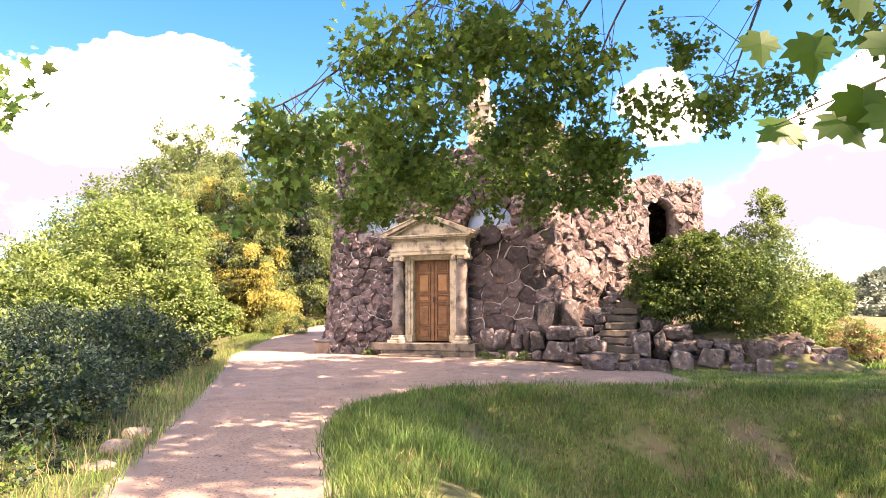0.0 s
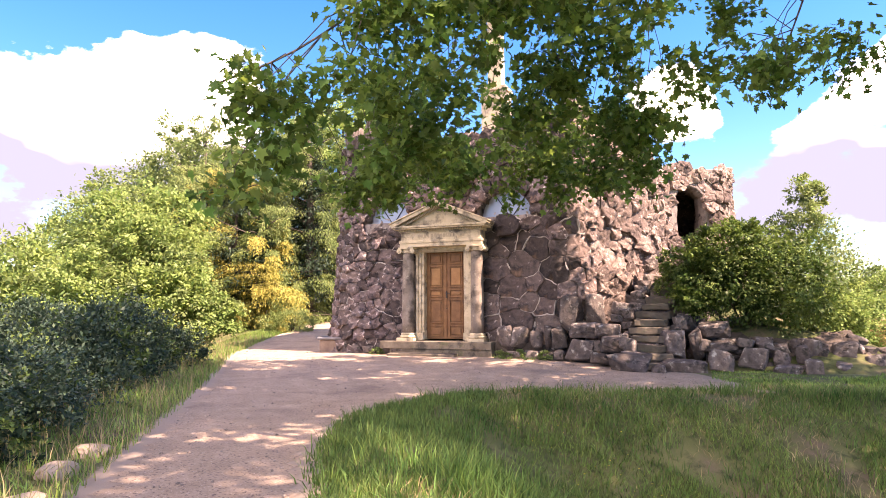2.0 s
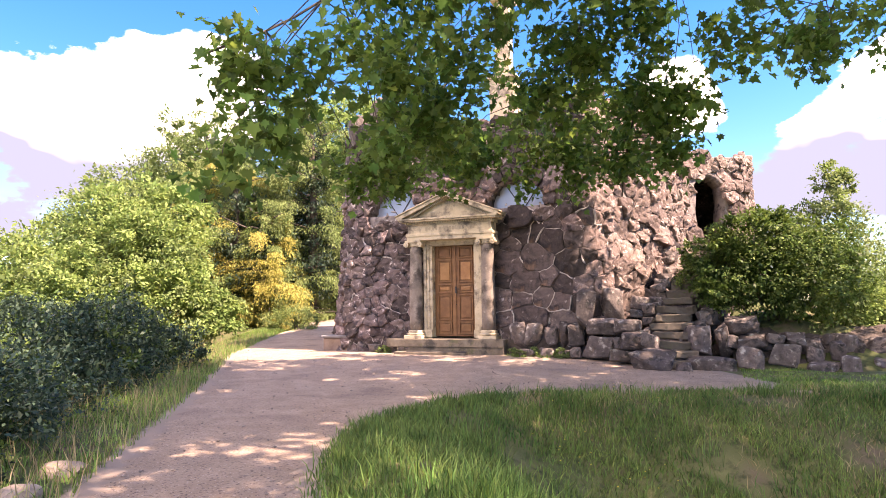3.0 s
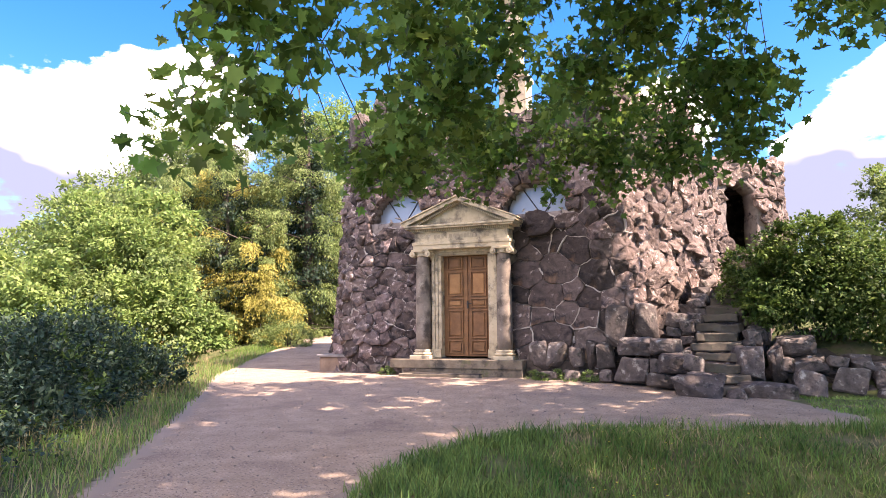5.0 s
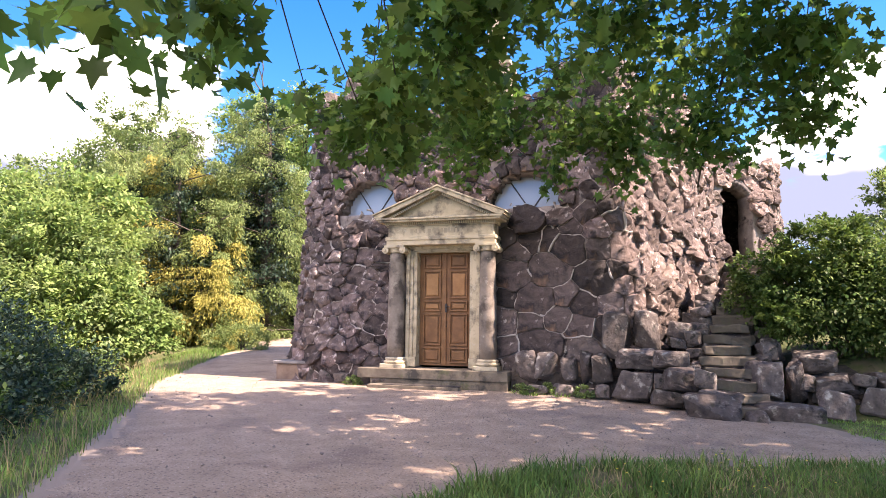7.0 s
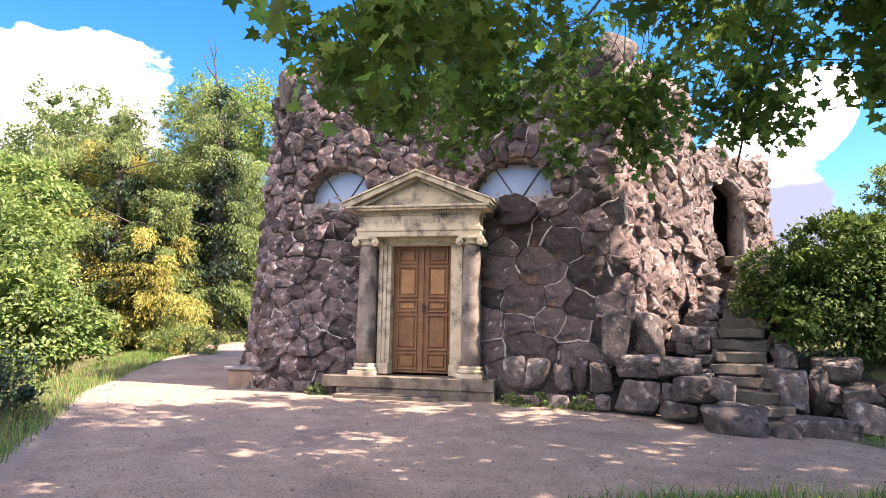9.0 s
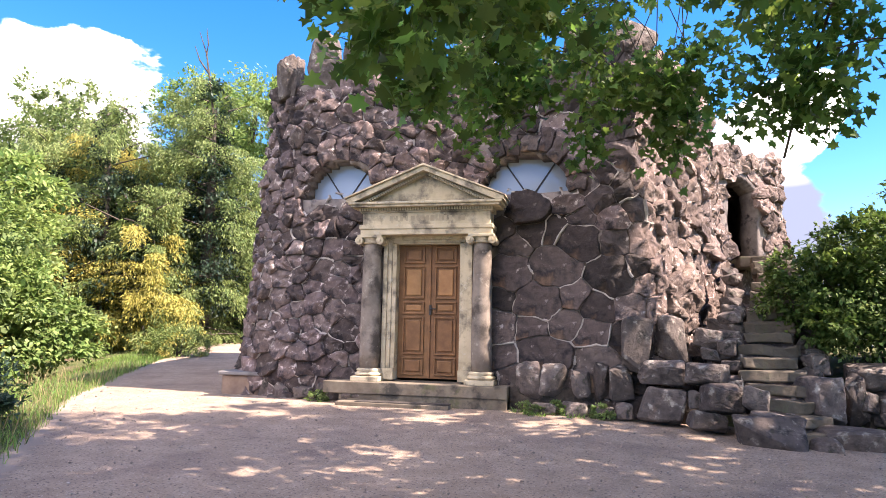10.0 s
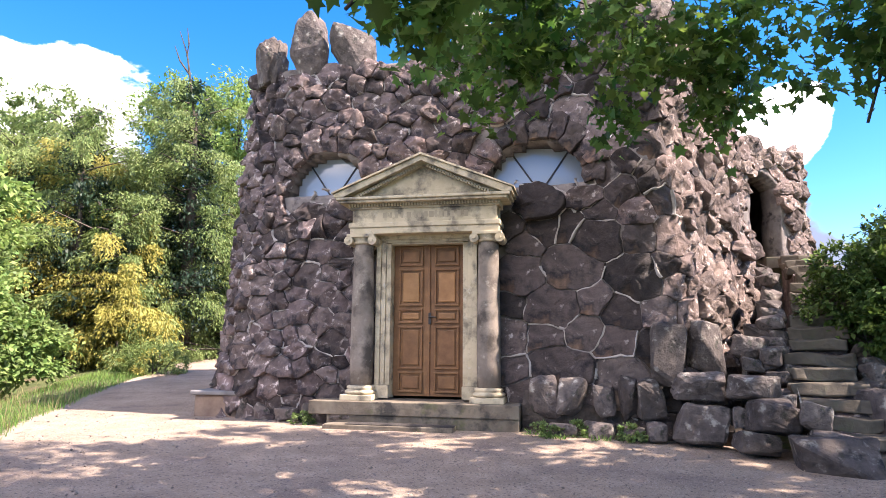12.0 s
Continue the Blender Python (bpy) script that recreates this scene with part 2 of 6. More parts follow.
FLOWER_Y = material("yellow_petals", (0.7, 0.55, 0.05), (0.8, 0.62, 0.08), 3.0, 0.7, 0.0)


def ground_material():
    m = material("meadow_soil", (0.074, 0.098, 0.030), (0.135, 0.140, 0.054), 1.4, 0.95, 0.8, 60.0, spots=[((0.14, 0.105, 0.066), 1.1, 0.52, 0.66), ((0.045, 0.060, 0.018), 6.0, 0.52, 0.66)])
    tree = m.node_tree
    add, link = nodes_of(tree), tree.links.new
    bsdf = tree.nodes["Principled BSDF"]
    old = bsdf.inputs["Base Color"].links[0].from_socket
    at = add("ShaderNodeAttribute")
    at.attribute_name = "trodden"
    n = add("ShaderNodeTexNoise", Scale=7.0, Detail=5.0, Roughness=0.6)
    link(add("ShaderNodeTexCoord").outputs["Object"], n.inputs["Vector"])
    a = add("ShaderNodeMath")
    a.operation = "MULTIPLY_ADD"
    a.inputs[1].default_value = 0.6
    link(n.outputs[0], a.inputs[0])
    link(at.outputs["Fac"], a.inputs[2])
    r = add("ShaderNodeMapRange")
    r.inputs["From Min"].default_value, r.inputs["From Max"].default_value = 0.72, 0.95
    link(a.outputs[0], r.inputs["Value"])
    mix = add("ShaderNodeMix")
    mix.data_type = "RGBA"
    link(r.outputs[0], mix.inputs["Factor"])
    link(old, mix.inputs["A"])
    mix.inputs["B"].default_value = (0.33, 0.26, 0.20, 1)
    link(mix.outputs["Result"], bsdf.inputs["Base Color"])
    return m


SOIL = ground_material()


def glass_material():
    m = bpy.data.materials.new("window_glass_sky_tint")
    m.use_nodes = True
    b = m.node_tree.nodes["Principled BSDF"]
    # pale blue-grey base paints in the reflected sky; the pane is opaque
    b.inputs["Base Color"].default_value = (0.33, 0.38, 0.44, 1)
    b.inputs["Roughness"].default_value = 0.06
    b.inputs["Specular IOR Level"].default_value = 0.9
    return m


GLASS = glass_material()

# ---- builders ----


def mesh_of(name, bm, mat, smooth=False):
    me = bpy.data.meshes.new(name)
    bm.normal_update()
    bm.to_mesh(me)
    bm.free()
    me.materials.append(mat)
    if smooth:
        me.polygons.foreach_set("use_smooth", [True] * len(me.polygons))
    return me


def part(name, bm, mat, parent=None, label="", smooth=False):
    ob = new(name, mesh_of(name, bm, mat, smooth))
    ob.parent = parent
    if label:
        ob["label"] = label
    return ob


def raw(name, verts, faces, mat, parent=None, smooth=False):
    """Mesh from numpy arrays: verts (n, 3), faces (m, k)."""
    me = bpy.data.meshes.new(name)
    verts, faces = np.asarray(verts, np.float32), np.asarray(faces, np.int32)
    k = faces.shape[1]
    me.vertices.add(len(verts))
    me.vertices.foreach_set("co", verts.ravel())
    me.loops.add(faces.size)
    me.loops.foreach_set("vertex_index", faces.ravel())
    me.polygons.add(len(faces))
    me.polygons.foreach_set("loop_start", np.arange(0, faces.size, k, dtype=np.int32))
    if smooth:
        me.polygons.foreach_set("use_smooth", np.ones(len(faces), bool))
    me.update(calc_edges=True)
    me.materials.append(mat)
    ob = new(name, me)
    ob.parent = parent
    return ob


def box(bm, x0, x1, y0, y1, z0, z1, bevel=0.0):
    m = Matrix.LocRotScale(((x0 + x1) / 2, (y0 + y1) / 2, (z0 + z1) / 2), None, (x1 - x0, y1 - y0, z1 - z0))
    r = bmesh.ops.create_cube(bm, size=1, matrix=m)
    if bevel:
        edges = list({e for v in r["verts"] for e in v.link_edges})
        bmesh.ops.bevel(bm, geom=edges, offset=bevel, segments=2, affect="EDGES", profile=0.5)
    return bm


def boxed(x0, x1, y0, y1, z0, z1, bevel=0.006):
    return box(bmesh.new(), x0, x1, y0, y1, z0, z1, bevel)


def lathe(profile, cx, cy, seg=32):
    """Turned body round a vertical axis; profile: (radius, z) from below."""
    bm = bmesh.new()
    rings = [[bm.verts.new((cx + r * math.cos(a * math.tau / seg), cy + r * math.sin(a * math.tau / seg), z)) for a in range(seg)] for r, z in profile]
    for lo, hi in zip(rings, rings[1:]):
        for a in range(seg):
            bm.faces.new((lo[a], lo[(a + 1) % seg], hi[(a + 1) % seg], hi[a]))
    bm.faces.new(rings[0][::-1])
    bm.faces.new(rings[-1])
    return bm


def prism(outline, y0, y1):
    """A body with that (x, z) outline between two depths."""
    bm = bmesh.new()
    a = [bm.verts.new((x, y0, z)) for x, z in outline]
    b = [bm.verts.new((x, y1, z)) for x, z in outline]
    n = len(outline)
    bm.faces.new(a)
    bm.faces.new(b[::-1])
    for i in range(n):
        bm.faces.new((a[i], b[i], b[(i + 1) % n], a[(i + 1) % n]))
    bmesh.ops.recalc_face_normals(bm, faces=bm.faces)
    return bm


def tube(points, radii, seg=8):
    bm = bmesh.new()
    pts = [Vector(p) for p in points]
    rings = []
    for i, p in enumerate(pts):
        d = (pts[min(i + 1, len(pts) - 1)] - pts[max(i - 1, 0)]).normalized()
        q = d.to_track_quat("Z", "Y")
        rings.append([bm.verts.new(p + q @ Vector((math.cos(a * math.tau / seg), math.sin(a * math.tau / seg), 0)) * radii[i]) for a in range(seg)])
    for lo, hi in zip(rings, rings[1:]):
        for a in range(seg):
            bm.faces.new((lo[a], lo[(a + 1) % seg], hi[(a + 1) % seg], hi[a]))
    bm.faces.new(rings[-1])
    bm.faces.new(rings[0][::-1])
    return bm


def smooth_step(a, b, v):
    t = np.clip((v - a) / (b - a), 0, 1)
    return t * t * (3 - 2 * t)


# ---- ground plan ----
LEFT_EDGE = [(0.2, -4.0), (-1.3, -1.0), (-2.7, 1.8), (-3.85, 3.7), (-5.2, 5.7), (-6.7, 7.9), (-8.4, 10.4), (-10.2, 12.9), (-12.2, 15.8), (-13.6, 18.6), (-15.0, 22.0), (-17.2, 28.0), (-20.0, 36.0), (-24.0, 44.0)]
RIGHT_EDGE = [(2.6, -4.0), (0.9, -1.0), (-0.7, 1.9), (-2.25, 4.2), (-3.45, 6.0), (-4.1, 7.6), (-4.25, 8.8), (-3.8, 10.3), (-2.9, 11.1), (-1.5, 11.6), (0.3, 12.2), (0.6, 12.7)]
PATH_LOOP = LEFT_EDGE + [(-21.4, 44.5), (-18.2, 36.0), (-15.3, 28.0), (-12.6, 22.0), (-10.6, 19.5), (-9.4, 17.6), (-3.0, 17.4), (-0.8, 15.6)] + RIGHT_EDGE[::-1]


def inside_and_distance(px, py, loop):
    """Signed distance to a closed loop, positive inside."""
    px, py = np.asarray(px, float), np.asarray(py, float)
    d, ins = np.full(px.shape, 1e9), np.zeros(px.shape, bool)
    for (x0, y0), (x1, y1) in zip(loop, loop[1:] + loop[:1]):
        ex, ey = x1 - x0, y1 - y0
        t = np.clip(((px - x0) * ex + (py - y0) * ey) / (ex * ex + ey * ey), 0, 1)
        d = np.minimum(d, np.hypot(px - x0 - t * ex, py - y0 - t * ey))
        hit = (y0 > py) != (y1 > py)
        with np.errstate(divide="ignore", invalid="ignore"):
            ins ^= hit & (px < (x1 - x0) * (py - y0) / (y1 - y0 if y1 != y0 else 1e-9) + x0)
    return np.where(ins, d, -d)


def side_of(px, py, line):
    """Signed distance to an open line, positive to the left of its way."""
    px, py = np.asarray(px, float), np.asarray(py, float)
    best, sign = np.full(px.shape, 1e9), np.ones(px.shape)
    for (x0, y0), (x1, y1) in zip(line, line[1:]):
        ex, ey = x1 - x0, y1 - y0
        t = np.clip(((px - x0) * ex + (py - y0) * ey) / (ex * ex + ey * ey), 0, 1)
        d = np.hypot(px - x0 - t * ex, py - y0 - t * ey)
        s = np.sign(ex * (py - y0) - ey * (px - x0))
        sign = np.where(d < best, s, sign)
        best = np.minimum(best, d)
    return best * sign


def height(x, y):
    """Height of the ground."""
    x, y = np.asarray(x, float), np.asarray(y, float)
    z = 0.10 * smooth_step(12.5, 16.5, y) * smooth_step(-1.0, -4.0, x) + 0.055 * np.clip(y - 17.5, 0, 24) * smooth_step(-6, -9, x)
    left = side_of(x, y, LEFT_EDGE)
    z = z - np.clip(left - 1.1, 0, 6) * 0.48 * smooth_step(0.6, 2.2, left) * (1 - smooth_step(18, 24, y) * 0.85)
    hollow = -side_of(x, y, RIGHT_EDGE + [(3.0, 12.8), (30.0, 14.5)])
    z = z - 1.0 * smooth_step(0.45, 3.6, hollow) * (y < 14)
    z = z - 0.035 * np.clip(x - 5.0, 0, 50) * smooth_step(12, 16, y)
    return z


def ground_at(x, y):
    return float(height(np.array([x]), np.array([y]))[0])


def build_ground():
    xs = np.concatenate([[-1500, -600, -250, -120, -70, -50, -40, -32, -27], np.arange(-24, 8.01, 0.16), [9, 10, 11.5, 13, 15, 18, 22, 28, 36, 50, 80, 150, 300, 700, 1500]])
    ys = np.concatenate([[-400, -100, -40, -20, -12, -8, -6], np.arange(-4.5, 24.01, 0.16), [25, 26, 27.5, 29, 31, 33, 36, 40, 45, 52, 62, 80, 110, 160, 250, 400, 800, 1800]])
    X, Y = np.meshgrid(xs, ys)
    Z = height(X, Y)
    wob = np.array([noise.noise((a * 0.7, b * 0.7, 0.3)) * 0.07 + noise.noise((a * 2.3, b * 2.3, 5.0)) * 0.025 for a, b in zip(X.ravel(), Y.ravel())]).reshape(X.shape)
    sd = inside_and_distance(X, Y, PATH_LOOP)
    Z = Z + wob * smooth_step(0.1, 0.8, -sd)
    nx, ny = len(xs), len(ys)
    i = np.arange(nx * ny).reshape(ny, nx)
    quads = np.stack([i[:-1, :-1], i[:-1, 1:], i[1:, 1:], i[1:, :-1]], -1).reshape(-1, 4)
    verts = np.stack([X, Y, Z], -1).reshape(-1, 3)
    ob = raw("ground", verts, quads, SOIL, smooth=True)
    thin = [(0.3, 12.4), (1.6, 12.25), (3.2, 12.35), (6.0, 13.2), (12.0, 15.5)]
    d_thin = np.abs(side_of(X, Y, thin))
    bare = np.maximum(smooth_step(-0.30, 0.05, sd), smooth_step(0.28, 0.05, d_thin) * 0.8)
    col = ob.data.color_attributes.new("trodden", "FLOAT_COLOR", "POINT")
    col.data.foreach_set("color", np.repeat(bare.ravel()[:, None], 4, 1).astype(np.float32).ravel())
    tagged(ob, "grassy park ground with bare earth patches and hollow", "ground", kind="structure")
    # the gravel way lies on it
    keep = (inside_and_distance(verts[:, 0], verts[:, 1], PATH_LOOP) > 0.02)
    fq = quads[keep[quads].all(1)]
    used, inv = np.unique(fq, return_inverse=True)
    pv = verts[used].copy()
    pv[:, 2] += 0.004
    path = raw("path", pv, inv.reshape(-1, 4), GRAVEL, smooth=True)
    tagged(path, "pinkish fine gravel path widening before the rock house", "path", kind="structure")


build_ground()

# ---- rock house: wall sheet ----
FOOT = [(-11.2, 23.5), (-10.9, 20.5), (-10.4, 18.3), (-9.9, 17.35), (-9.2, 16.95), (-8.0, 16.85), (-6.4, 16.88), (-5.0, 16.85), (-4.2, 16.68), (-3.5, 16.46), (-2.98, 16.40), (-2.62, 16.68), (-2.3, 17.25), (-1.9, 17.9), (-1.45, 18.6), (-1.15, 19.4), (-1.0, 20.4), (-0.65, 21.2), (0.2, 21.95), (0.75, 22.4), (1.1, 23.2), (1.2, 24.6), (0.9, 26.5)]


def catmull(points, step=0.1):
    pts = [Vector(p) for p in points]
    out = []
    for i in range(len(pts) - 1):
        p0, p1, p2, p3 = pts[max(i - 1, 0)], pts[i], pts[i + 1], pts[min(i + 2, len(pts) - 1)]
        n = max(2, int((p2 - p1).length / step))
        for k in range(n):
            t = k / n
            out.append(0.5 * ((2 * p1) + (p2 - p0) * t + (2 * p0 - 5 * p1 + 4 * p2 - p3) * t * t + (3 * p1 - p0 - 3 * p2 + p3) * t ** 3))
    out.append(pts[-1])
    return out


LINE = catmull(FOOT, 0.05)
RUN = [0.0]
for p, q in zip(LINE, LINE[1:]):
    RUN.append(RUN[-1] + (q - p).length)
TOTAL = RUN[-1]
RUN_A, LX, LY = np.array(RUN), np.array([p[0] for p in LINE]), np.array([p[1] for p in LINE])


def s_near(x, y):
    return float(RUN_A[np.argmin((LX - x) ** 2 + (LY - y) ** 2)])


def wall_lump(s, z):
    x, y = np.interp(s, RUN_A, LX), np.interp(s, RUN_A, LY)
    lump = 0.10 * noise.noise((x * 0.55, y * 0.55, z * 0.6)) + 0.05 * noise.noise((x * 1.3, y * 1.3, z * 1.3 + 9))
    rough = smooth_step(-4.6, -3.4, x)
    crag = noise.voronoi((x * 0.9, y * 0.9, z * 0.75))[0]
    lump += rough * (0.10 * (crag[1] - crag[0]) - 0.04)
    return lump * (0.6 + 0.8 * rough) * (0.0 if (-7.9 < x < -4.9 and z < 4.2 and y < 17.3) else 1.0)


def wall_point(s, z, out=0.0, lump=None):
    """The place at run s and height z of the leaning wall, out metres before it."""
    x, y = np.interp(s, RUN_A, LX), np.interp(s, RUN_A, LY)
    e = 0.25
    tx, ty = np.interp(s + e, RUN_A, LX) - np.interp(s - e, RUN_A, LX), np.interp(s + e, RUN_A, LY) - np.interp(s - e, RUN_A, LY)
    l = math.hypot(tx, ty)
    nx, ny = ty / l, -tx / l
    lump = wall_lump(s, z) if lump is None else lump
    o = out - 0.075 * max(z, 0) * (1 - 0.3 * smooth_step(-4.6, -3.4, x)) + lump
    return Vector((x + nx * o, y + ny * o, z))


S_CORNER, S_ARCH0, S_ARCH1 = s_near(-3.0, 16.4), s_near(-0.6, 21.25), s_near(0.22, 21.97)
S_LEFT, S_DROP = s_near(-9.9, 17.35), s_near(-1.15, 19.4)
S_DOOR, S_WL, S_WR = s_near(-6.385, 16.88), s_near(-8.16, 16.86), s_near(-4.82, 16.80)
WIN_Z, WIN_R = 3.66, 0.75


def wall_top(s):
    z = 5.95 + 0.30 * smooth_step(S_CORNER - 0.5, S_CORNER + 1.8, s) - 0.75 * smooth_step(S_DROP - 0.4, S_DROP + 0.4, s)
    return float(z) + 0.10 * noise.noise((s * 1.7, 3.0, 0.0)) - 0.3 * float(smooth_step(S_LEFT, S_LEFT - 2.5, s))


def in_opening(s, z, grow=0.0):
    for sc in (S_WL, S_WR):
        if z > WIN_Z + grow * 0.3 and math.hypot(s - sc, (z - WIN_Z) * 1.05) < WIN_R + grow:
            return True
    if abs(s - S_DOOR) < 0.56 + grow and z < 2.78 + grow:
        return True
    mid, half = (S_ARCH0 + S_ARCH1) / 2, (S_ARCH1 - S_ARCH0) / 2
    if abs(s - mid) < half + grow and 2.9 - grow < z < 4.45 + math.sqrt(max(0.0, half * half - (s - mid) ** 2)) * 0.9 + grow:
        return True
    return False


def behind_portal(s, z):
    a = abs(s - S_DOOR)
    return a < 0.86 and z < 2.9 or a < 1.02 and 2.9 <= z < 3.30 or 3.3 <= z < 4.0 and a < 1.25 - (z - 3.3) * 1.75


def build_wall():
    bm = bmesh.new()
    ds, dz = 0.06, 0.06
    n, rows = int(TOTAL / ds), 120
    grid = {}

    def vert(i, j):
        if (i, j) not in grid:
            s = min(i * ds, TOTAL)
            z = -0.6 + j * dz
            grid[i, j] = bm.verts.new(wall_point(s, min(z, wall_top(s) - 0.02), 0.018 if s < S_CORNER - 0.3 else 0.0))
        return grid[i, j]
    for i in range(n):
        top = wall_top((i + 0.5) * ds)
        for j in range(rows):
            z = -0.6 + (j + 0.5) * dz
            if z - dz / 2 > top or in_opening((i + 0.5) * ds, z):
                continue
            bm.faces.new((vert(i, j), vert(i + 1, j), vert(i + 1, j + 1), vert(i, j + 1)))
    house = tagged(part("wall_north", bm, MORTAR, None, smooth=True), "thick rubble wall of rugged purple-brown basalt with pale mortar joints", "wall", kind="structure")
    sol = house.modifiers.new("thick", "SOLIDIFY")
    sol.thickness, sol.offset = 0.42, -1
    # terrace on top, and the hidden back
    bm = bmesh.new()
    rim = [wall_point(s, 5.7, -0.15) for s in np.linspace(0, TOTAL, 60)]
    low = [bm.verts.new((p.x, p.y, 5.15)) for p in rim]
    up = [bm.verts.new((p.x, p.y, 5.35)) for p in rim]
    bm.faces.new(up)
    bm.faces.new(low[::-1])
    for i in range(60):
        j = (i + 1) % 60
        bm.faces.new((low[i], low[j], up[j], up[i]))
    tagged(part("roof_terrace", bm, STONE_JOINED, None), "flat stone terrace on top of the rock house", "roof", kind="structure")
    p0, p1 = wall_point(0, 0), wall_point(TOTAL, 0)
    bm = bmesh.new()
    a, b = Vector((p0.x, p0.y, 0)), Vector((p1.x, p1.y, 0))
    w = (b - a).normalized()
    nrm = Vector((-w.y, w.x, 0))
    q = [a, b, b + nrm * 0.4, a + nrm * 0.4]
    lo, hi = [bm.verts.new((v.x, v.y, -0.6)) for v in q], [bm.verts.new((v.x, v.y, 5.7)) for v in q]
    bm.faces.new(hi)
    for i in range(4):
        bm.faces.new((lo[i], lo[(i + 1) % 4], hi[(i + 1) % 4], hi[i]))
    tagged(part("wall_south", bm, STONE_JOINED, None), "plain rubble back wall of the rock house", "wall", kind="structure")
    return house


WALL = build_wall()

# ---- portal ----
PX, PY, PZ = -6.385, 16.88, 0.49


def build_portal():
    root = tagged(new("portal"), "weathered sandstone temple portal with two engaged columns and pediment", "doorway", kind="structure")
    root.location = (PX, PY, 0)

    def put(name, bm, mat=SANDSTONE, label="", smooth=False):
        return part(name, bm, mat, root, label, smooth)
    for sx in (-1, 1):
        c = sx * 0.955
        shaft = [(0.168, PZ + 0.17), (0.172, PZ + 0.5), (0.168, PZ + 1.2), (0.150, 2.62), (0.146, 2.76)]
        put("column", lathe(shaft, c, -0.16), COLUMN, "plain round engaged column, darkened below", True)
        base = bmesh.new()
        box(base, c - 0.24, c + 0.24, -0.41, 0.1, PZ - 0.03, PZ + 0.05, 0.006)
        put("plinth", base)
        ring = [(0.20, PZ + 0.05), (0.232, PZ + 0.07), (0.236, PZ + 0.095), (0.205, PZ + 0.115), (0.195, PZ + 0.125), (0.212, PZ + 0.14), (0.205, PZ + 0.165), (0.17, PZ + 0.18)]
        put("column_base", lathe(ring, c, -0.16), SANDSTONE, "pale moulded column base", True)
        put("necking", lathe([(0.146, 2.755), (0.172, 2.77), (0.172, 2.79), (0.15, 2.80), (0.19, 2.845), (0.19, 2.86)], c, -0.16), SANDSTONE, "", True)
        cap = bmesh.new()
        box(cap, c - 0.215, c + 0.215, -0.37, 0.05, 2.855, 2.905, 0.008)
        put("abacus", cap)
        for vx in (-1, 1):
            scroll = bmesh.new()
            m = Matrix.Translation((c + vx * 0.185, -0.17, 2.805)) @ Matrix.Rotation(radians(90), 4, "X")
            bmesh.ops.create_cone(scroll, cap_ends=True, segments=24, radius1=0.066, radius2=0.066, depth=0.40, matrix=m)
            v = put("volute", scroll, SANDSTONE, "", False)
            eye = bmesh.new()
            bmesh.ops.create_cone(eye, cap_ends=True, segments=16, radius1=0.024, radius2=0.020, depth=0.03, matrix=Matrix.Translation((c + vx * 0.185, -0.38, 2.805)) @ Matrix.Rotation(radians(90), 4, "X"))
            part("volute_eye", eye, SANDSTONE, v)
        # moulded jamb: three stepped fascias
        for k, (i0, i1, d) in enumerate(((0.555, 0.63, -0.05), (0.63, 0.70, -0.075), (0.70, 0.775, -0.105))):
            x0, x1 = sorted((sx * i0, sx * i1))
            put("jamb", boxed(x0, x1, d, 0.22, PZ + 0.18, 2.79 + 0.045 * k, 0.006))
        x0, x1 = sorted((sx * 0.553, sx * 0.785))
        put("jamb_foot", boxed(x0, x1, -0.125, 0.2, PZ - 0.01, PZ + 0.18, 0.008), SANDSTONE)
    for k, (w, z0, z1, d) in enumerate(((0.555, 2.775, 2.80, -0.05), (0.70, 2.80, 2.845, -0.075), (0.775, 2.845, 2.905, -0.105))):
        put("lintel", boxed(-w, w, d, 0.22, z0, z1, 0.004))
    put("architrave", boxed(-1.13, 1.13, -0.33, 0.12, 2.905, 3.0, 0.006))
    put("architrave_band", boxed(-1.15, 1.15, -0.35, 0.12, 3.0, 3.075, 0.012))
    put("frieze", boxed(-1.10, 1.10, -0.31, 0.12, 3.075, 3.285, 0.005))
    # the worn carved inscription, no longer legible
    rnd = random.Random(5)
    x = -0.62
    while x < 0.68:
        w = rnd.choice((0.03, 0.05, 0.06, 0.07))
        put("carved_bar", boxed(x, x + w, -0.3145, -0.309, 3.135 + rnd.uniform(0, 0.01), 3.225, 0.002), CARVED)
        x += w + rnd.uniform(0.02, 0.055)
    put("dentil_bed", boxed(-1.14, 1.14, -0.335, 0.12, 3.285, 3.315, 0.004))
    tooth = mesh_of("dentil", boxed(-0.013, 0.013, -0.37, -0.30, 0, 0.045, 0.0), SANDSTONE)
    for k in range(52):
        t = new("dentil", tooth)
        t.parent, t.location = root, (-1.135 + k * 2.27 / 51, 0, 3.315)
    put("dentil_back", boxed(-1.14, 1.14, -0.335, 0.12, 3.315, 3.36, 0.0))
    put("cornice", boxed(-1.27, 1.27, -0.47, 0.12, 3.36, 3.40, 0.008))
    put("cornice_edge", boxed(-1.31, 1.31, -0.50, 0.12, 3.40, 3.445, 0.012))
    apex, foot, half = 3.96, 3.445, 1.31
    put("tympanum", prism([(-half, foot), (half, foot), (0, apex)], -0.30, 0.12), SANDSTONE, "dark weathered triangular field")
    slope = math.atan2(apex - foot, half)
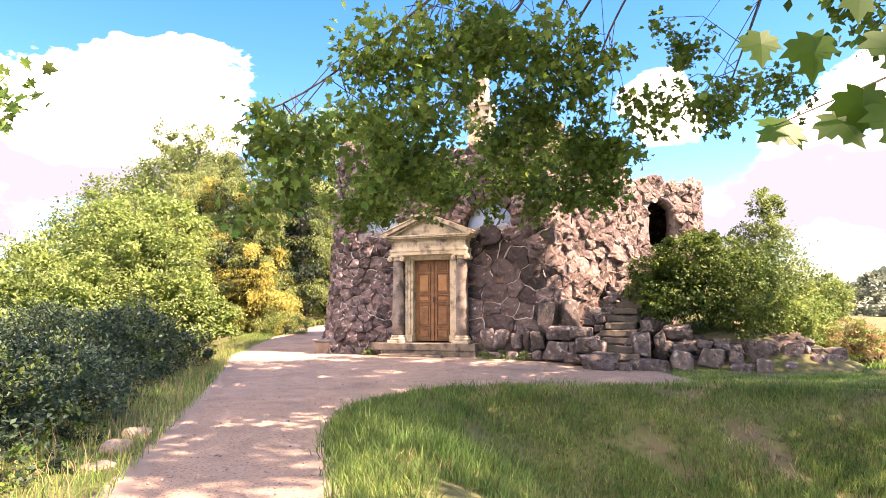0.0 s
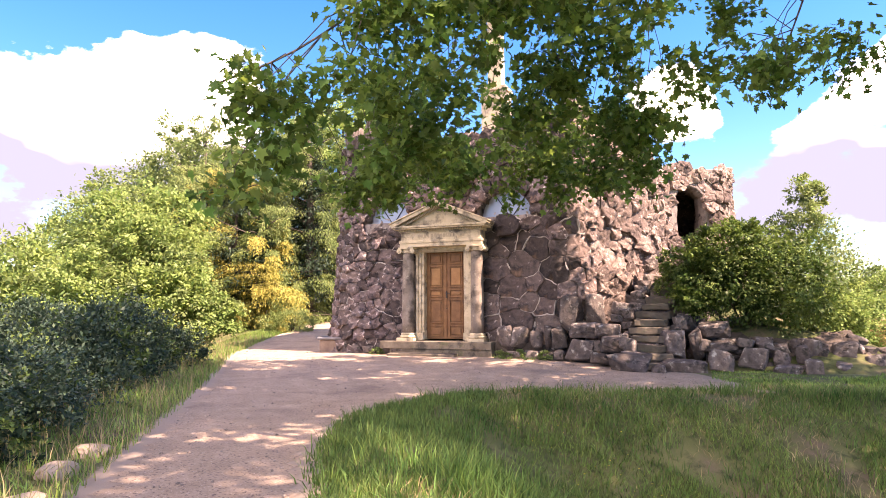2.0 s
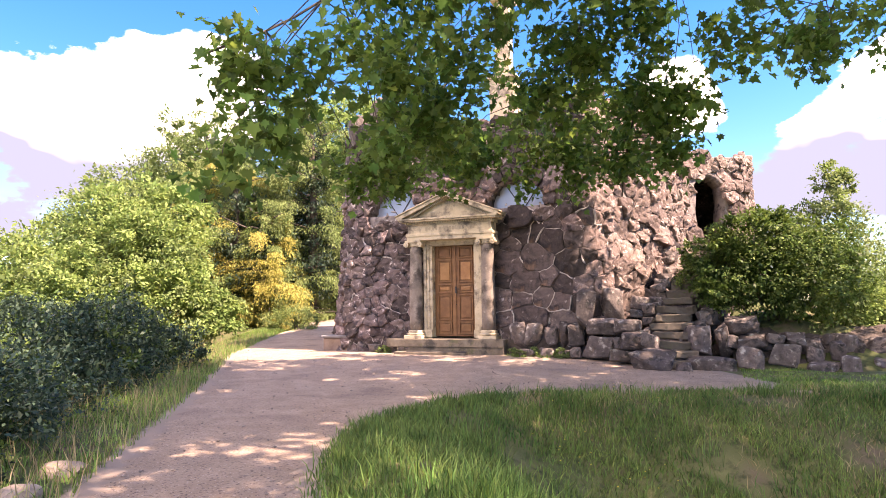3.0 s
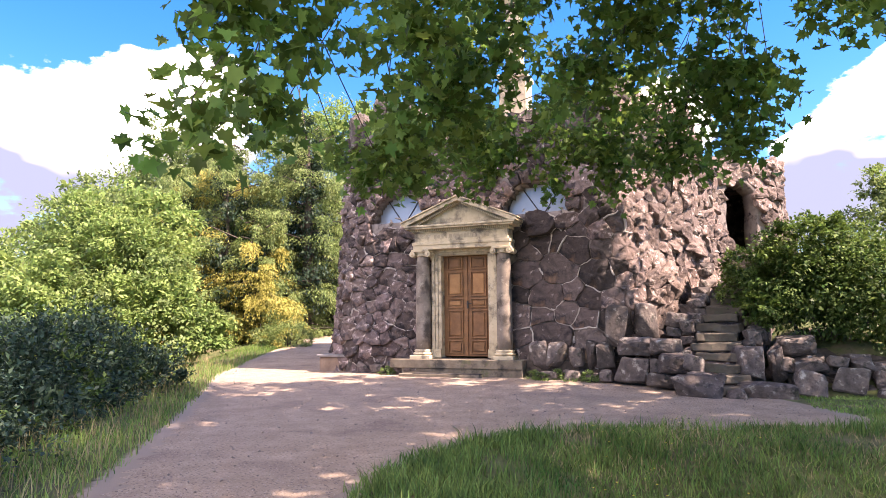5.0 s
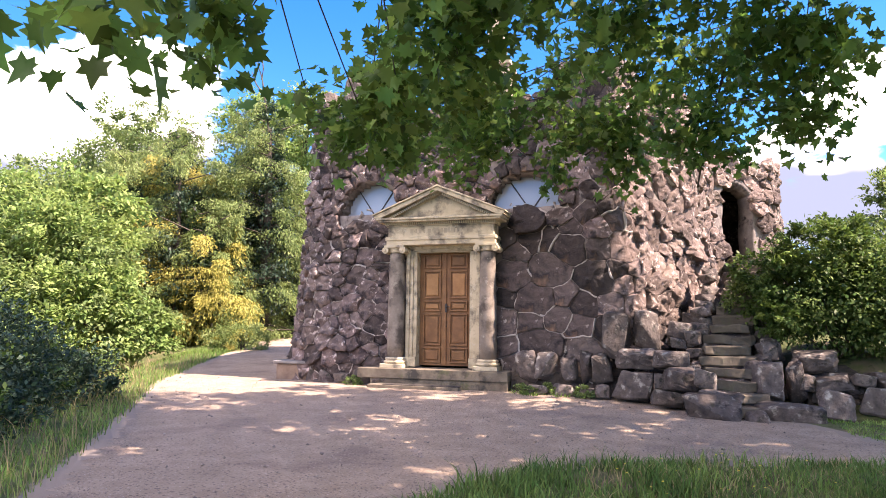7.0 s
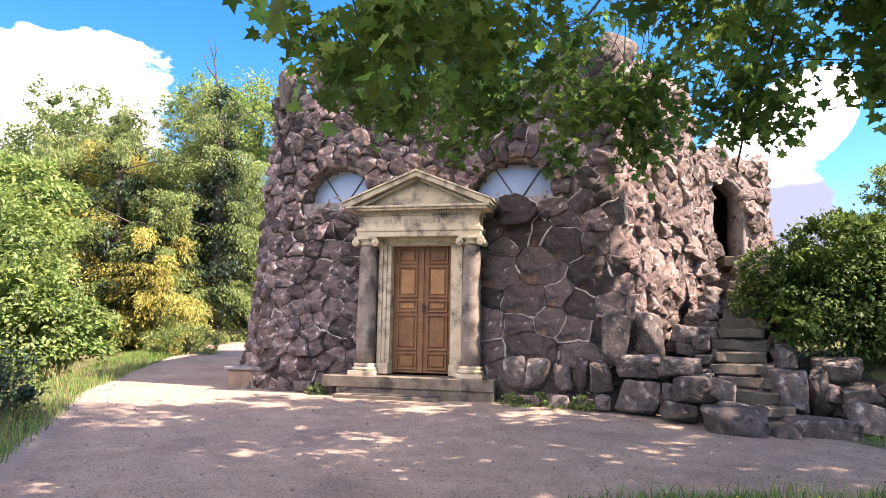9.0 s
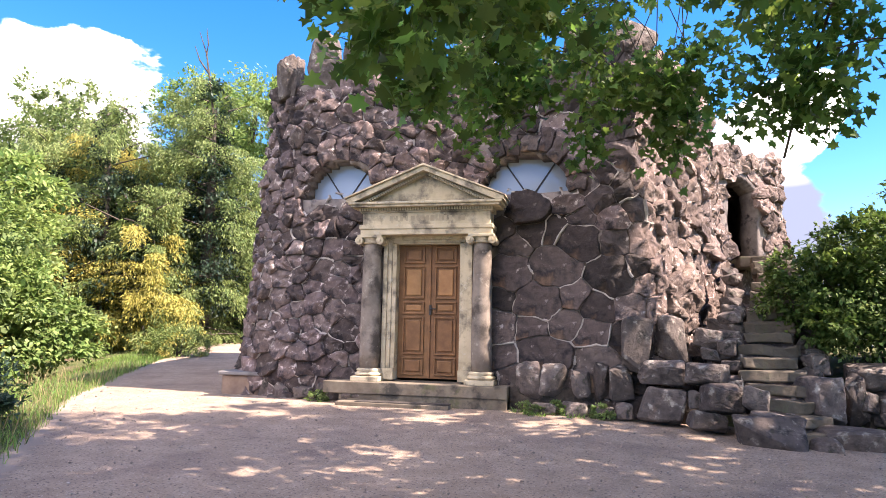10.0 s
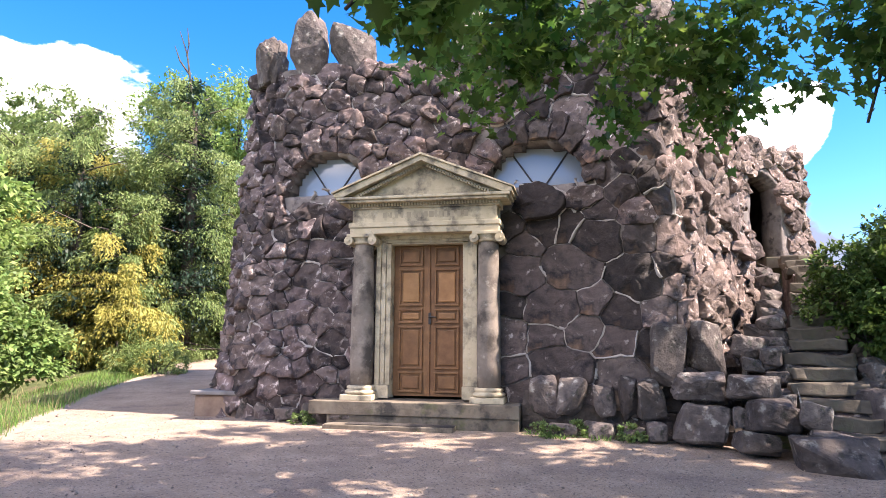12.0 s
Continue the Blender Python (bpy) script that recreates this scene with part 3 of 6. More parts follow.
    for sx in (-1, 1):
        put("raking_cornice", prism([(sx * (half + 0.03), foot), (sx * (half + 0.03), foot + 0.055), (0, apex + 0.085), (0, apex + 0.0), (sx * (half - 0.10), foot)], -0.50, 0.12))
        put("raking_fillet", prism([(sx * (half + 0.06), foot + 0.052), (sx * (half + 0.06), foot + 0.075), (0, apex + 0.115), (0, apex + 0.083)], -0.535, 0.12))
        put("raking_bed", prism([(sx * (half - 0.12), foot), (0, apex + 0.002), (0, apex - 0.05), (sx * (half - 0.25), foot)], -0.37, 0.1))
        for k in range(1, 27):
            t = new("dentil", tooth)
            f = k / 28
            t.parent = root
            t.location = (sx * (half - 0.22) * (1 - f), -0.045, foot + (apex - foot) * f - 0.028 - 0.045 + 0.03)
            t.rotation_euler = (0, sx * slope, 0)
    step = bmesh.new()
    box(step, -1.62, 1.42, -0.53, 0.2, 0.27, PZ - 0.03, 0.012)
    put("doorstep", step, STEP_STONE, "worn stone doorstep slab with mossy stains")
    put("doorstep_foundation", boxed(-1.35, 1.41, -0.50, 0.15, -0.1, 0.27, 0.01), STEP_STONE)
    put("lower_step", boxed(-1.30, 0.55, -0.78, -0.50, 0.02, 0.165, 0.012), STEP_STONE)
    return root


def build_door():
    door = tagged(new("door_1"), "closed brown oak double door with raised panels", "door", kind="structure")
    door.location = (PX, PY, PZ)
    H = 2.78 - PZ
    put = lambda n, bm, mat, par, label="": part(n, bm, mat, par, label)
    put("door_frame", boxed(-0.555, 0.555, 0.17, 0.24, H - 0.04, H + 0.05, 0.004), WOOD, door)
    rows = ((0.03, 0.30), (0.335, 0.90), (0.94, 1.13), (1.17, 1.67), (1.71, 1.97))
    for sx in (-1, 1):
        x0, x1 = sorted((sx * 0.006, sx * 0.553))
        leaf = put("door_leaf", boxed(x0, x1, 0.13, 0.175, 0.01, H, 0.004), WOOD, door)
        a, b = x0 + 0.085, x1 - 0.085
        for k, (z0, z1) in enumerate(rows):
            z0, z1 = z0 * H / 2.02 + 0.03, z1 * H / 2.02 + 0.03
            mat = WOOD_LIGHT if k in (2, 3) else WOOD
            rim = bmesh.new()
            for c in ((a, b, z0, z0 + 0.028), (a, b, z1 - 0.028, z1), (a, a + 0.028, z0 + 0.028, z1 - 0.028), (b - 0.028, b, z0 + 0.028, z1 - 0.028)):
                box(rim, c[0], c[1], 0.098, 0.132, c[2], c[3], 0.007)
            put("moulding", rim, WOOD, leaf)
            put("panel", boxed(a + 0.058, b - 0.058, 0.110, 0.131, z0 + 0.058, z1 - 0.058, 0.014), mat, leaf, "lighter worn oak panel" if k in (2, 3) else "")
    put("cover_strip", boxed(-0.022, 0.022, 0.105, 0.132, 0.01, H, 0.006), WOOD, door)
    h = tube([(0.02, 0.11, 1.19), (0.02, 0.055, 1.19), (0.035, 0.05, 1.19), (0.125, 0.05, 1.185)], [0.010] * 4)
    put("door_handle", h, IRON, door, "dark iron lever handle")
    put("lock_plate", boxed(0.0, 0.042, 0.095, 0.106, 1.08, 1.25, 0.003), IRON, door)
    put("knob", tube([(0.03, 0.11, 0.80), (0.03, 0.085, 0.80)], [0.012, 0.014]), IRON, door, "small pale keyhole knob")


def lunette(sc):
    p = wall_point(sc, WIN_Z, -0.36)
    root = tagged(new("window_1" if sc == S_WL else "window_2"), "half-round lunette window, sky reflection put into its pale panes, leaded spokes", "window", kind="structure")
    root.location = p
    R = WIN_R + 0.06
    arc = [(R * math.cos(a), R * math.sin(a)) for a in np.linspace(0, math.pi, 22)]
    cuts = [0, 55, 125, 180]
    for lo, hi in zip(cuts, cuts[1:]):
        fan = [(0.0, 0.0)] + [(R * math.cos(radians(a)), R * math.sin(radians(a))) for a in np.linspace(lo, hi, 12)]
        pane = part("pane", prism(fan, 0.0, 0.012), GLASS, root)
    for a in cuts[1:-1]:
        part("glazing_bar", tube([(0.02 * math.cos(radians(a)), -0.01, 0.0), (R * math.cos(radians(a)), -0.01, R * math.sin(radians(a)))], [0.014, 0.014]), LEAD, root)
    part("window_frame", tube([(x, -0.005, z) for x, z in arc], [0.022] * len(arc)), LEAD, root)
    part("window_sill", boxed(-R, R, -0.10, 0.05, -0.06, -0.005, 0.01), STEP_STONE, root)


build_portal()
build_door()
lunette(S_WL)
lunette(S_WR)
tagged(part("door_mat", boxed(PX - 0.98, PX + 0.55, PY - 0.76, PY - 0.52, 0.165, 0.178, 0.004), RUG), "dark coarse doormat on the lower doorstep", "doormat")


def build_bench():
    root = tagged(new("stone_bench"), "low masonry bench with grey slab beside the wall corner", "bench")
    root.location = (-9.86, 17.35, 0.08)
    part("bench_block", boxed(-0.38, 0.36, -0.36, 0.5, -0.12, 0.36, 0.03), BRICK, root, "rendered brick block")
    slab = boxed(-0.43, 0.42, -0.42, 0.55, 0.362, 0.43, 0.02)
    part("bench_slab", slab, SLAB, root, "grey stone slab")


build_bench()

# ---- boulders ----


def rock_mesh(seed, sx, sy, sz, jag=0.055, points=12, cuts=2, boxy=0.72):
    """A broken block: the hull of scattered points, its edges worn, its faces uneven."""
    r = random.Random(seed)
    bm = bmesh.new()
    if boxy > 0.7:
        for cx, cy, cz in ((a, b, c) for a in (-1, 1) for b in (-1, 1) for c in (-1, 1)):
            k = r.choice((0.55, 0.80, 0.95, 1.0))
            bm.verts.new((cx * k * r.uniform(0.6, 1.05), cy * k * r.uniform(0.6, 1.05), cz * k * r.uniform(0.6, 1.05)))
        points = 7
    for _ in range(points):
        v = Vector((r.gauss(0, 1), r.gauss(0, 1), r.gauss(0, 1))).normalized()
        m = max(abs(v.x), abs(v.y), abs(v.z))
        v = v.lerp(v / m, boxy) * r.uniform(0.88, 1.0)
        bm.verts.new(v)
    bmesh.ops.convex_hull(bm, input=bm.verts)
    bmesh.ops.delete(bm, geom=[v for v in bm.verts if not v.link_faces], context="VERTS")
    bmesh.ops.dissolve_limit(bm, angle_limit=radians(14), verts=bm.verts, edges=bm.edges)
    bmesh.ops.bevel(bm, geom=list(bm.edges), offset=0.085, segments=1, affect="EDGES", profile=0.6)
    bmesh.ops.triangulate(bm, faces=bm.faces)
    for _ in range(cuts):
        long = [e for e in bm.edges if e.calc_length() > 0.24]
        if long:
            bmesh.ops.subdivide_edges(bm, edges=long, cuts=1)
            bmesh.ops.triangulate(bm, faces=[f for f in bm.faces if len(f.verts) > 3])
    o = Vector((seed * 3.7, seed * 1.3, 0))
    for v in bm.verts:
        n = v.co.normalized()
        v.co += n * (noise.noise(v.co * 1.6 + o) * jag + noise.noise(v.co * 5 + o) * jag * 0.7 + noise.noise(v.co * 11 + o) * jag * 0.35)
        v.co = Vector((v.co.x * sx / 2, v.co.y * sy / 2, v.co.z * sz / 2))
    return bm


BOULDER_NO = [0]


def boulder(x, y, z, w, d, h, turn=0, mat=None, label="", name="boulder", lean=0, points=18, boxy=0.86):
    """A block of that width, depth and height round (x, y, z)."""
    BOULDER_NO[0] += 1
    ob = part(name, rock_mesh(BOULDER_NO[0] * 7 + 3, w * 1.04, d * 1.2, h * 1.06, 0.075, points, 2, boxy), mat or BOULDER)
    tip = random.Random(BOULDER_NO[0]).uniform(-11, 11) if name == "boulder" else 0
    ob.matrix_world = pose(x, y, z, tip, lean - tip * 0.8, turn)
    kind = "tall upright" if h > w * 1.15 else "broad flat" if h < w * 0.5 else "squat angular"
    size = "large" if max(w, h) > 0.75 else "small" if max(w, h) < 0.42 else "rough"
    tagged(ob, label or f"{kind} {size} grey-brown basalt boulder in the rockery", "boulder", "boulders of the rockery")
    return ob


# low stones flanking the stairs
for k in range(26):
    q = random.Random(400 + k)
    side, f = (-1, 1)[k % 2], (k // 2) / 12
    sx = (-1.24 + 0.50 * f ** 1.4) + side * (0.46 + q.uniform(0, 0.16))
    boulder(sx, 15.75 + 2.6 * f + q.uniform(-0.08, 0.08), 0.42 + 1.95 * f + q.uniform(-0.10, 0.06), q.uniform(0.24, 0.42), q.uniform(0.22, 0.36), q.uniform(0.20, 0.36), q.uniform(-40, 40))
FIELDSTONE = material("fieldstone", (0.25, 0.195, 0.14), (0.35, 0.28, 0.21), 6.0, 0.9, 0.3, 25.0, 0.1)
# the rockery at the stairs
boulder(-2.69, 16.34, 0.78, 0.72, 0.56, 0.40, 8)
boulder(-2.71, 16.16, 0.31, 0.67, 0.62, 0.57, -6)
boulder(-2.09, 15.92, 0.79, 0.57, 0.48, 0.39, 14)
boulder(-2.00, 15.62, 0.47, 0.54, 0.49, 0.43, 5)
boulder(-1.60, 15.39, 0.53, 0.36, 0.36, 0.36, -20)
boulder(-2.19, 15.60, 0.16, 0.51, 0.41, 0.31, 9)
boulder(-1.58, 15.00, 0.14, 0.84, 0.62, 0.40, -14)
boulder(-1.49, 15.20, 0.31, 0.62, 0.41, 0.19, -10)
boulder(-2.30, 15.88, 0.45, 0.18, 0.30, 0.25, 0)
boulder(-3.54, 16.47, 0.58, 0.29, 0.47, 0.66, 0)
boulder(-3.27, 16.42, 0.58, 0.41, 0.50, 0.59, 10)
boulder(-3.83, 16.50, 0.59, 0.32, 0.39, 0.46, 0)
boulder(-4.24, 16.59, 0.58, 0.53, 0.54, 0.55, -8)
boulder(-4.67, 16.63, 0.55, 0.42, 0.51, 0.60, 12)
boulder(-3.50, 16.12, 0.19, 0.27, 0.30, 0.23, 0)
boulder(-3.21, 16.07, 0.21, 0.29, 0.30, 0.26, 0)
boulder(-3.92, 16.24, 0.18, 0.44, 0.37, 0.29, 0)
boulder(-4.38, 16.27, 0.17, 0.38, 0.30, 0.21, 0)
boulder(-1.46, 17.30, 1.35, 0.43, 0.39, 0.34, 15)
boulder(-1.76, 16.68, 1.11, 0.27, 0.30, 0.28, 0)
boulder(-1.99, 16.57, 1.04, 0.29, 0.30, 0.23, 0)
boulder(-1.09, 17.57, 1.48, 0.31, 0.30, 0.28, 0)
boulder(-3.05, 16.36, 1.20, 0.46, 0.34, 0.85, 0)
boulder(-2.50, 16.72, 1.27, 0.50, 0.34, 0.76, 35)
boulder(-0.76, 15.79, 0.50, 0.51, 0.55, 0.65, 20)
boulder(-0.25, 16.03, 0.50, 0.30, 0.50, 0.71, 0)
boulder(-0.51, 15.18, 0.01, 0.99, 0.50, 0.45, -5)
boulder(-1.00, 14.83, 0.02, 0.37, 0.33, 0.28, 0)
boulder(-9.04, 16.83, 0.08, 0.47, 0.31, 0.15, 0)
boulder(-9.39, 17.09, 0.27, 0.33, 0.35, 0.37, 0)
boulder(-8.93, 16.93, 0.20, 0.36, 0.32, 0.27, 0)
boulder(-8.51, 16.82, 0.21, 0.34, 0.30, 0.20, 0)
boulder(-7.54, 16.52, 0.21, 0.33, 0.30, 0.14, 0)
boulder(-8.11, 16.77, 0.27, 0.30, 0.30, 0.22, 0)
boulder(-0.52, 16.80, 0.95, 0.45, 0.5, 0.42, 12)
boulder(-0.28, 17.6, 1.30, 0.42, 0.5, 0.40, -20)
boulder(-0.05, 18.3, 1.65, 0.45, 0.5, 0.45, 30)
boulder(-1.62, 17.35, 1.42, 0.5, 0.45, 0.40, 18)
boulder(-1.34, 17.95, 1.75, 0.42, 0.5, 0.42, -12)
boulder(-1.5, 16.75, 0.85, 0.5, 0.45, 0.42, 25)
boulder(-1.9, 16.95, 1.25, 0.42, 0.4, 0.36, -30)
boulder(0.25, 19.0, 1.95, 0.45, 0.5, 0.45, 8)
boulder(0.10, 16.24, 0.78, 0.73, 0.55, 0.37, 6)
boulder(0.23, 16.00, 0.49, 0.59, 0.41, 0.23, 0)
boulder(0.18, 15.62, 0.19, 0.52, 0.50, 0.47, 12)
boulder(0.82, 15.83, 0.21, 0.55, 0.54, 0.52, -9)
boulder(0.70, 15.98, 0.54, 0.39, 0.31, 0.23, 0)
boulder(1.02, 15.98, 0.49, 0.37, 0.30, 0.23, 0)
boulder(1.37, 15.62, -0.03, 0.58, 0.47, 0.37, 7)
boulder(1.34, 15.89, 0.25, 0.36, 0.35, 0.34, 0)
boulder(1.69, 15.99, 0.33, 0.31, 0.36, 0.41, 0)
boulder(1.91, 16.31, 0.44, 0.39, 0.43, 0.48, 14)
boulder(1.88, 15.71, 0.01, 0.39, 0.44, 0.49, 0)
boulder(2.48, 16.42, 0.36, 0.52, 0.47, 0.42, 9)
boulder(2.50, 15.92, -0.01, 0.52, 0.48, 0.45, -6)
boulder(2.99, 16.21, 0.17, 0.42, 0.45, 0.49, 0)
boulder(3.33, 16.50, 0.12, 0.37, 0.39, 0.42, 15)
boulder(1.64, 16.42, 0.27, 0.51, 0.50, 0.48, 0)
boulder(2.08, 16.61, 0.37, 0.43, 0.44, 0.45, 0)
boulder(2.05, 16.00, -0.03, 0.48, 0.41, 0.33, 0)
boulder(1.48, 15.92, 0.01, 0.60, 0.47, 0.35, 0)
boulder(3.19, 16.07, -0.04, 0.23, 0.30, 0.26, 0)
boulder(2.85, 16.99, 0.55, 0.44, 0.36, 0.28, 0)
boulder(1.10, 15.80, 0.01, 0.44, 0.40, 0.35, 0)
boulder(-0.25, 16.34, 0.29, 0.41, 0.41, 0.28, 25)
boulder(-0.14, 16.05, 0.48, 0.43, 0.43, 0.29, 23)
boulder(-0.03, 16.38, 0.08, 0.45, 0.45, 0.28, -19)
boulder(0.09, 16.10, 0.25, 0.36, 0.36, 0.29, 40)
boulder(0.20, 16.10, 0.26, 0.26, 0.26, 0.17, -32)
boulder(0.31, 16.26, 0.48, 0.40, 0.40, 0.37, 27)
boulder(0.42, 16.33, 0.31, 0.42, 0.42, 0.29, -40)
boulder(0.53, 16.15, 0.39, 0.27, 0.27, 0.17, 28)
boulder(0.65, 16.12, 0.11, 0.45, 0.45, 0.38, -30)
boulder(0.76, 16.22, 0.12, 0.32, 0.32, 0.29, -40)
boulder(0.87, 16.27, 0.34, 0.33, 0.33, 0.22, 22)
boulder(0.98, 16.24, 0.51, 0.36, 0.36, 0.28, 25)
boulder(1.10, 16.26, 0.38, 0.38, 0.38, 0.25, -39)
boulder(1.21, 16.18, 0.38, 0.39, 0.39, 0.35, -17)
boulder(1.32, 16.13, 0.36, 0.39, 0.39, 0.37, -6)
boulder(1.43, 16.49, 0.39, 0.24, 0.24, 0.16, -10)
boulder(1.54, 16.26, 0.24, 0.35, 0.35, 0.26, 12)
boulder(1.66, 16.34, 0.49, 0.42, 0.42, 0.29, 29)
boulder(1.77, 16.22, 0.19, 0.39, 0.39, 0.26, 22)
boulder(1.88, 16.44, 0.28, 0.41, 0.41, 0.32, 10)
boulder(1.99, 16.55, 0.38, 0.39, 0.39, 0.36, -7)
boulder(2.10, 16.27, 0.32, 0.39, 0.39, 0.30, -13)
boulder(2.22, 16.61, 0.05, 0.27, 0.27, 0.26, -17)
boulder(2.33, 16.61, 0.42, 0.45, 0.45, 0.28, 35)
boulder(2.44, 16.55, 0.11, 0.42, 0.42, 0.40, -16)
boulder(2.55, 16.44, 0.39, 0.44, 0.44, 0.30, -1)
boulder(2.67, 16.61, 0.12, 0.28, 0.28, 0.23, -33)
boulder(2.78, 16.59, 0.42, 0.39, 0.39, 0.26, -32)
boulder(2.89, 16.41, 0.27, 0.27, 0.27, 0.18, -24)
boulder(3.00, 16.61, 0.37, 0.32, 0.32, 0.22, 25)
boulder(3.11, 16.63, 0.05, 0.30, 0.30, 0.25, -14)
boulder(3.23, 16.45, 0.18, 0.26, 0.26, 0.22, -23)
boulder(3.34, 16.50, 0.15, 0.29, 0.29, 0.26, 23)
boulder(3.45, 16.73, 0.34, 0.38, 0.38, 0.26, 28)


def pinnacle(x, y, z, w, d, h, turn):
    boulder(x, y, z, w, d, h, turn, BOULDER, "upright jagged basalt block crowning the wall head", "pinnacle", 0, 14, 0.55)


# jagged blocks standing on the wall head
pinnacle(-8.62, 17.35, 6.30, 0.80, 0.42, 1.37, 0)
pinnacle(-7.84, 17.35, 6.30, 0.90, 0.42, 1.34, 10)
pinnacle(-9.26, 17.45, 6.14, 0.44, 0.38, 1.06, 0)
pinnacle(-3.84, 17.10, 6.18, 0.62, 0.45, 0.80, 0)
pinnacle(-2.95, 16.95, 6.22, 0.80, 0.50, 0.72, 20)
pinnacle(-9.35, 17.35, 6.14, 0.61, 0.42, 1.01, 0)
boulder(-5.41, 5.45, 0.02, 0.37, 0.3, 0.17, 10, FIELDSTONE, "smooth pale fieldstone in the grass verge", "fieldstone", 0, 40, 0.25)
boulder(-4.99, 4.75, 0.03, 0.29, 0.3, 0.19, 10, FIELDSTONE, "smooth pale fieldstone in the grass verge", "fieldstone", 0, 40, 0.25)
boulder(-4.61, 4.20, -0.01, 0.27, 0.3, 0.12, 10, FIELDSTONE, "smooth pale fieldstone in the grass verge", "fieldstone", 0, 40, 0.25)



def rubble_core(x0, y0, x1, y1, deep, top_front, top_back):
    """Packed earth and rubble behind the boulders, between two points of their front line."""
    bm = bmesh.new()
    n = 24
    a, d = Vector((x0, y0)), Vector((x1 - x0, y1 - y0))
    nn = Vector((-d.y, d.x)).normalized()
    rows = []
    for i in range(n + 1):
        p = a + d * (i / n)
        row = []
        for j, (q, z) in enumerate(((0.0, -0.2), (0.0, top_front), (0.45 * deep, (top_front + top_back) / 2), (deep, top_back))):
            k = 0.08 * noise.noise((p.x * 3, p.y * 3, j * 2.0))
            row.append(bm.verts.new((p.x + nn.x * (q + k), p.y + nn.y * (q + k), z + k)))
        rows.append(row)
    for r0, r1 in zip(rows, rows[1:]):
        for j in range(3):
            bm.faces.new((r0[j], r1[j], r1[j + 1], r0[j + 1]))
    bm.faces.new(rows[0])
    bm.faces.new(rows[-1][::-1])
    tagged(part("rockery_core", bm, RUBBLE, None), "packed dark earth and rubble between the boulders", "rubble", kind="structure")


RUBBLE = material("rubble_earth", (0.045, 0.036, 0.030), (0.12, 0.095, 0.075), 7.0, 0.95, 1.0, 22.0, coarse=9.0)
rubble_core(-4.95, 16.62, -3.1, 16.45, 0.3, 0.45, 0.72)
rubble_core(-3.1, 16.5, -2.2, 16.2, 0.3, 0.2, 0.5)
rubble_core(-0.1, 16.0, 2.9, 16.35, 0.8, 0.35, 0.75)

# ---- stairs ----


def build_stairs():
    root = tagged(new("rock_stairs"), "narrow worn stone stairs climbing between boulders to the arch", "stairs", kind="structure")
    way = catmull([(-0.98, 15.0), (-1.22, 15.6), (-1.24, 16.2), (-1.06, 16.9), (-0.68, 17.7), (-0.46, 18.5), (-0.28, 19.6), (0.0, 20.9)], 0.05)
    run, k, last = 0.0, 0, way[0]
    rnd = random.Random(3)
    n, rise = 17, 0.172
    length = sum((b - a).length for a, b in zip(way, way[1:]))
    acc, idx = [0.0], 0
    for a, b in zip(way, way[1:]):
        acc.append(acc[-1] + (b - a).length)
    for k in range(n):
        s = 0.25 * k if k < 13 else 3.25 + (length - 3.25) * (k - 13) / (n - 13)
        i = int(np.searchsorted(acc, s))
        p, q = way[i], way[min(i + 6, len(way) - 1)]
        if i + 6 >= len(way):
            p, q = way[-8], way[-1]
        ang = math.degrees(math.atan2(q.y - p.y, q.x - p.x)) - 90
        w = 0.74 + rnd.uniform(-0.1, 0.12)
        bm = boxed(-w / 2, w / 2, -0.03, 0.62, -0.155 + rnd.uniform(-0.01, 0.01), 0, 0.022)
        bmesh.ops.subdivide_edges(bm, edges=[e for e in bm.edges if e.calc_length() > 0.4], cuts=4)
        for v in bm.verts:
            v.co += Vector((noise.noise(v.co * 3 + Vector((k, 0, 0))), noise.noise(v.co * 3 + Vector((0, k, 5))), noise.noise(v.co * 3 + Vector((9, 0, k))) * 0.6)) * 0.085
        st = part("stair_step", bm, STAIR_STONE, root)
        st.location, st.rotation_euler = (way[i].x, way[i].y, 0.16 + rise * k), (0, 0, radians(ang + rnd.uniform(-4, 4)))
    # packed rubble under the steps and the landing before the arch
    bm = bmesh.new()
    left, right, topz = [], [], []
    for i in range(0, len(way), 4):
        p, q = way[max(i - 2, 0)], way[min(i + 2, len(way) - 1)]
        t = (q - p).normalized()
        nn = Vector((-t.y, t.x))
        left.append(way[i] + nn * 0.33)
        right.append(way[i] - nn * 0.33)
        topz.append(-0.14 + 0.16 + rise * min(acc[i] / 0.25, 13 + (acc[i] - 3.25) * 4 / (length - 3.25)) if acc[i] > 3.25 else 0.02 + rise * acc[i] / 0.25 - 0.06)
    rows = [[bm.verts.new((a.x, a.y, -0.3)), bm.verts.new((a.x, a.y, z)), bm.verts.new((b.x, b.y, z)), bm.verts.new((b.x, b.y, -0.3))] for a, b, z in zip(left, right, topz)]
    for a, b in zip(rows, rows[1:]):
        for j in range(3):
            bm.faces.new((a[j], a[j + 1], b[j + 1], b[j]))
    bm.faces.new(rows[0][::-1])
    bm.faces.new(rows[-1])
    part("stair_core", bm, STONE_JOINED, root)
    part("landing", boxed(-0.6, 0.5, 20.9, 22.3, 2.75, 2.98, 0.02), STAIR_STONE, root)


build_stairs()


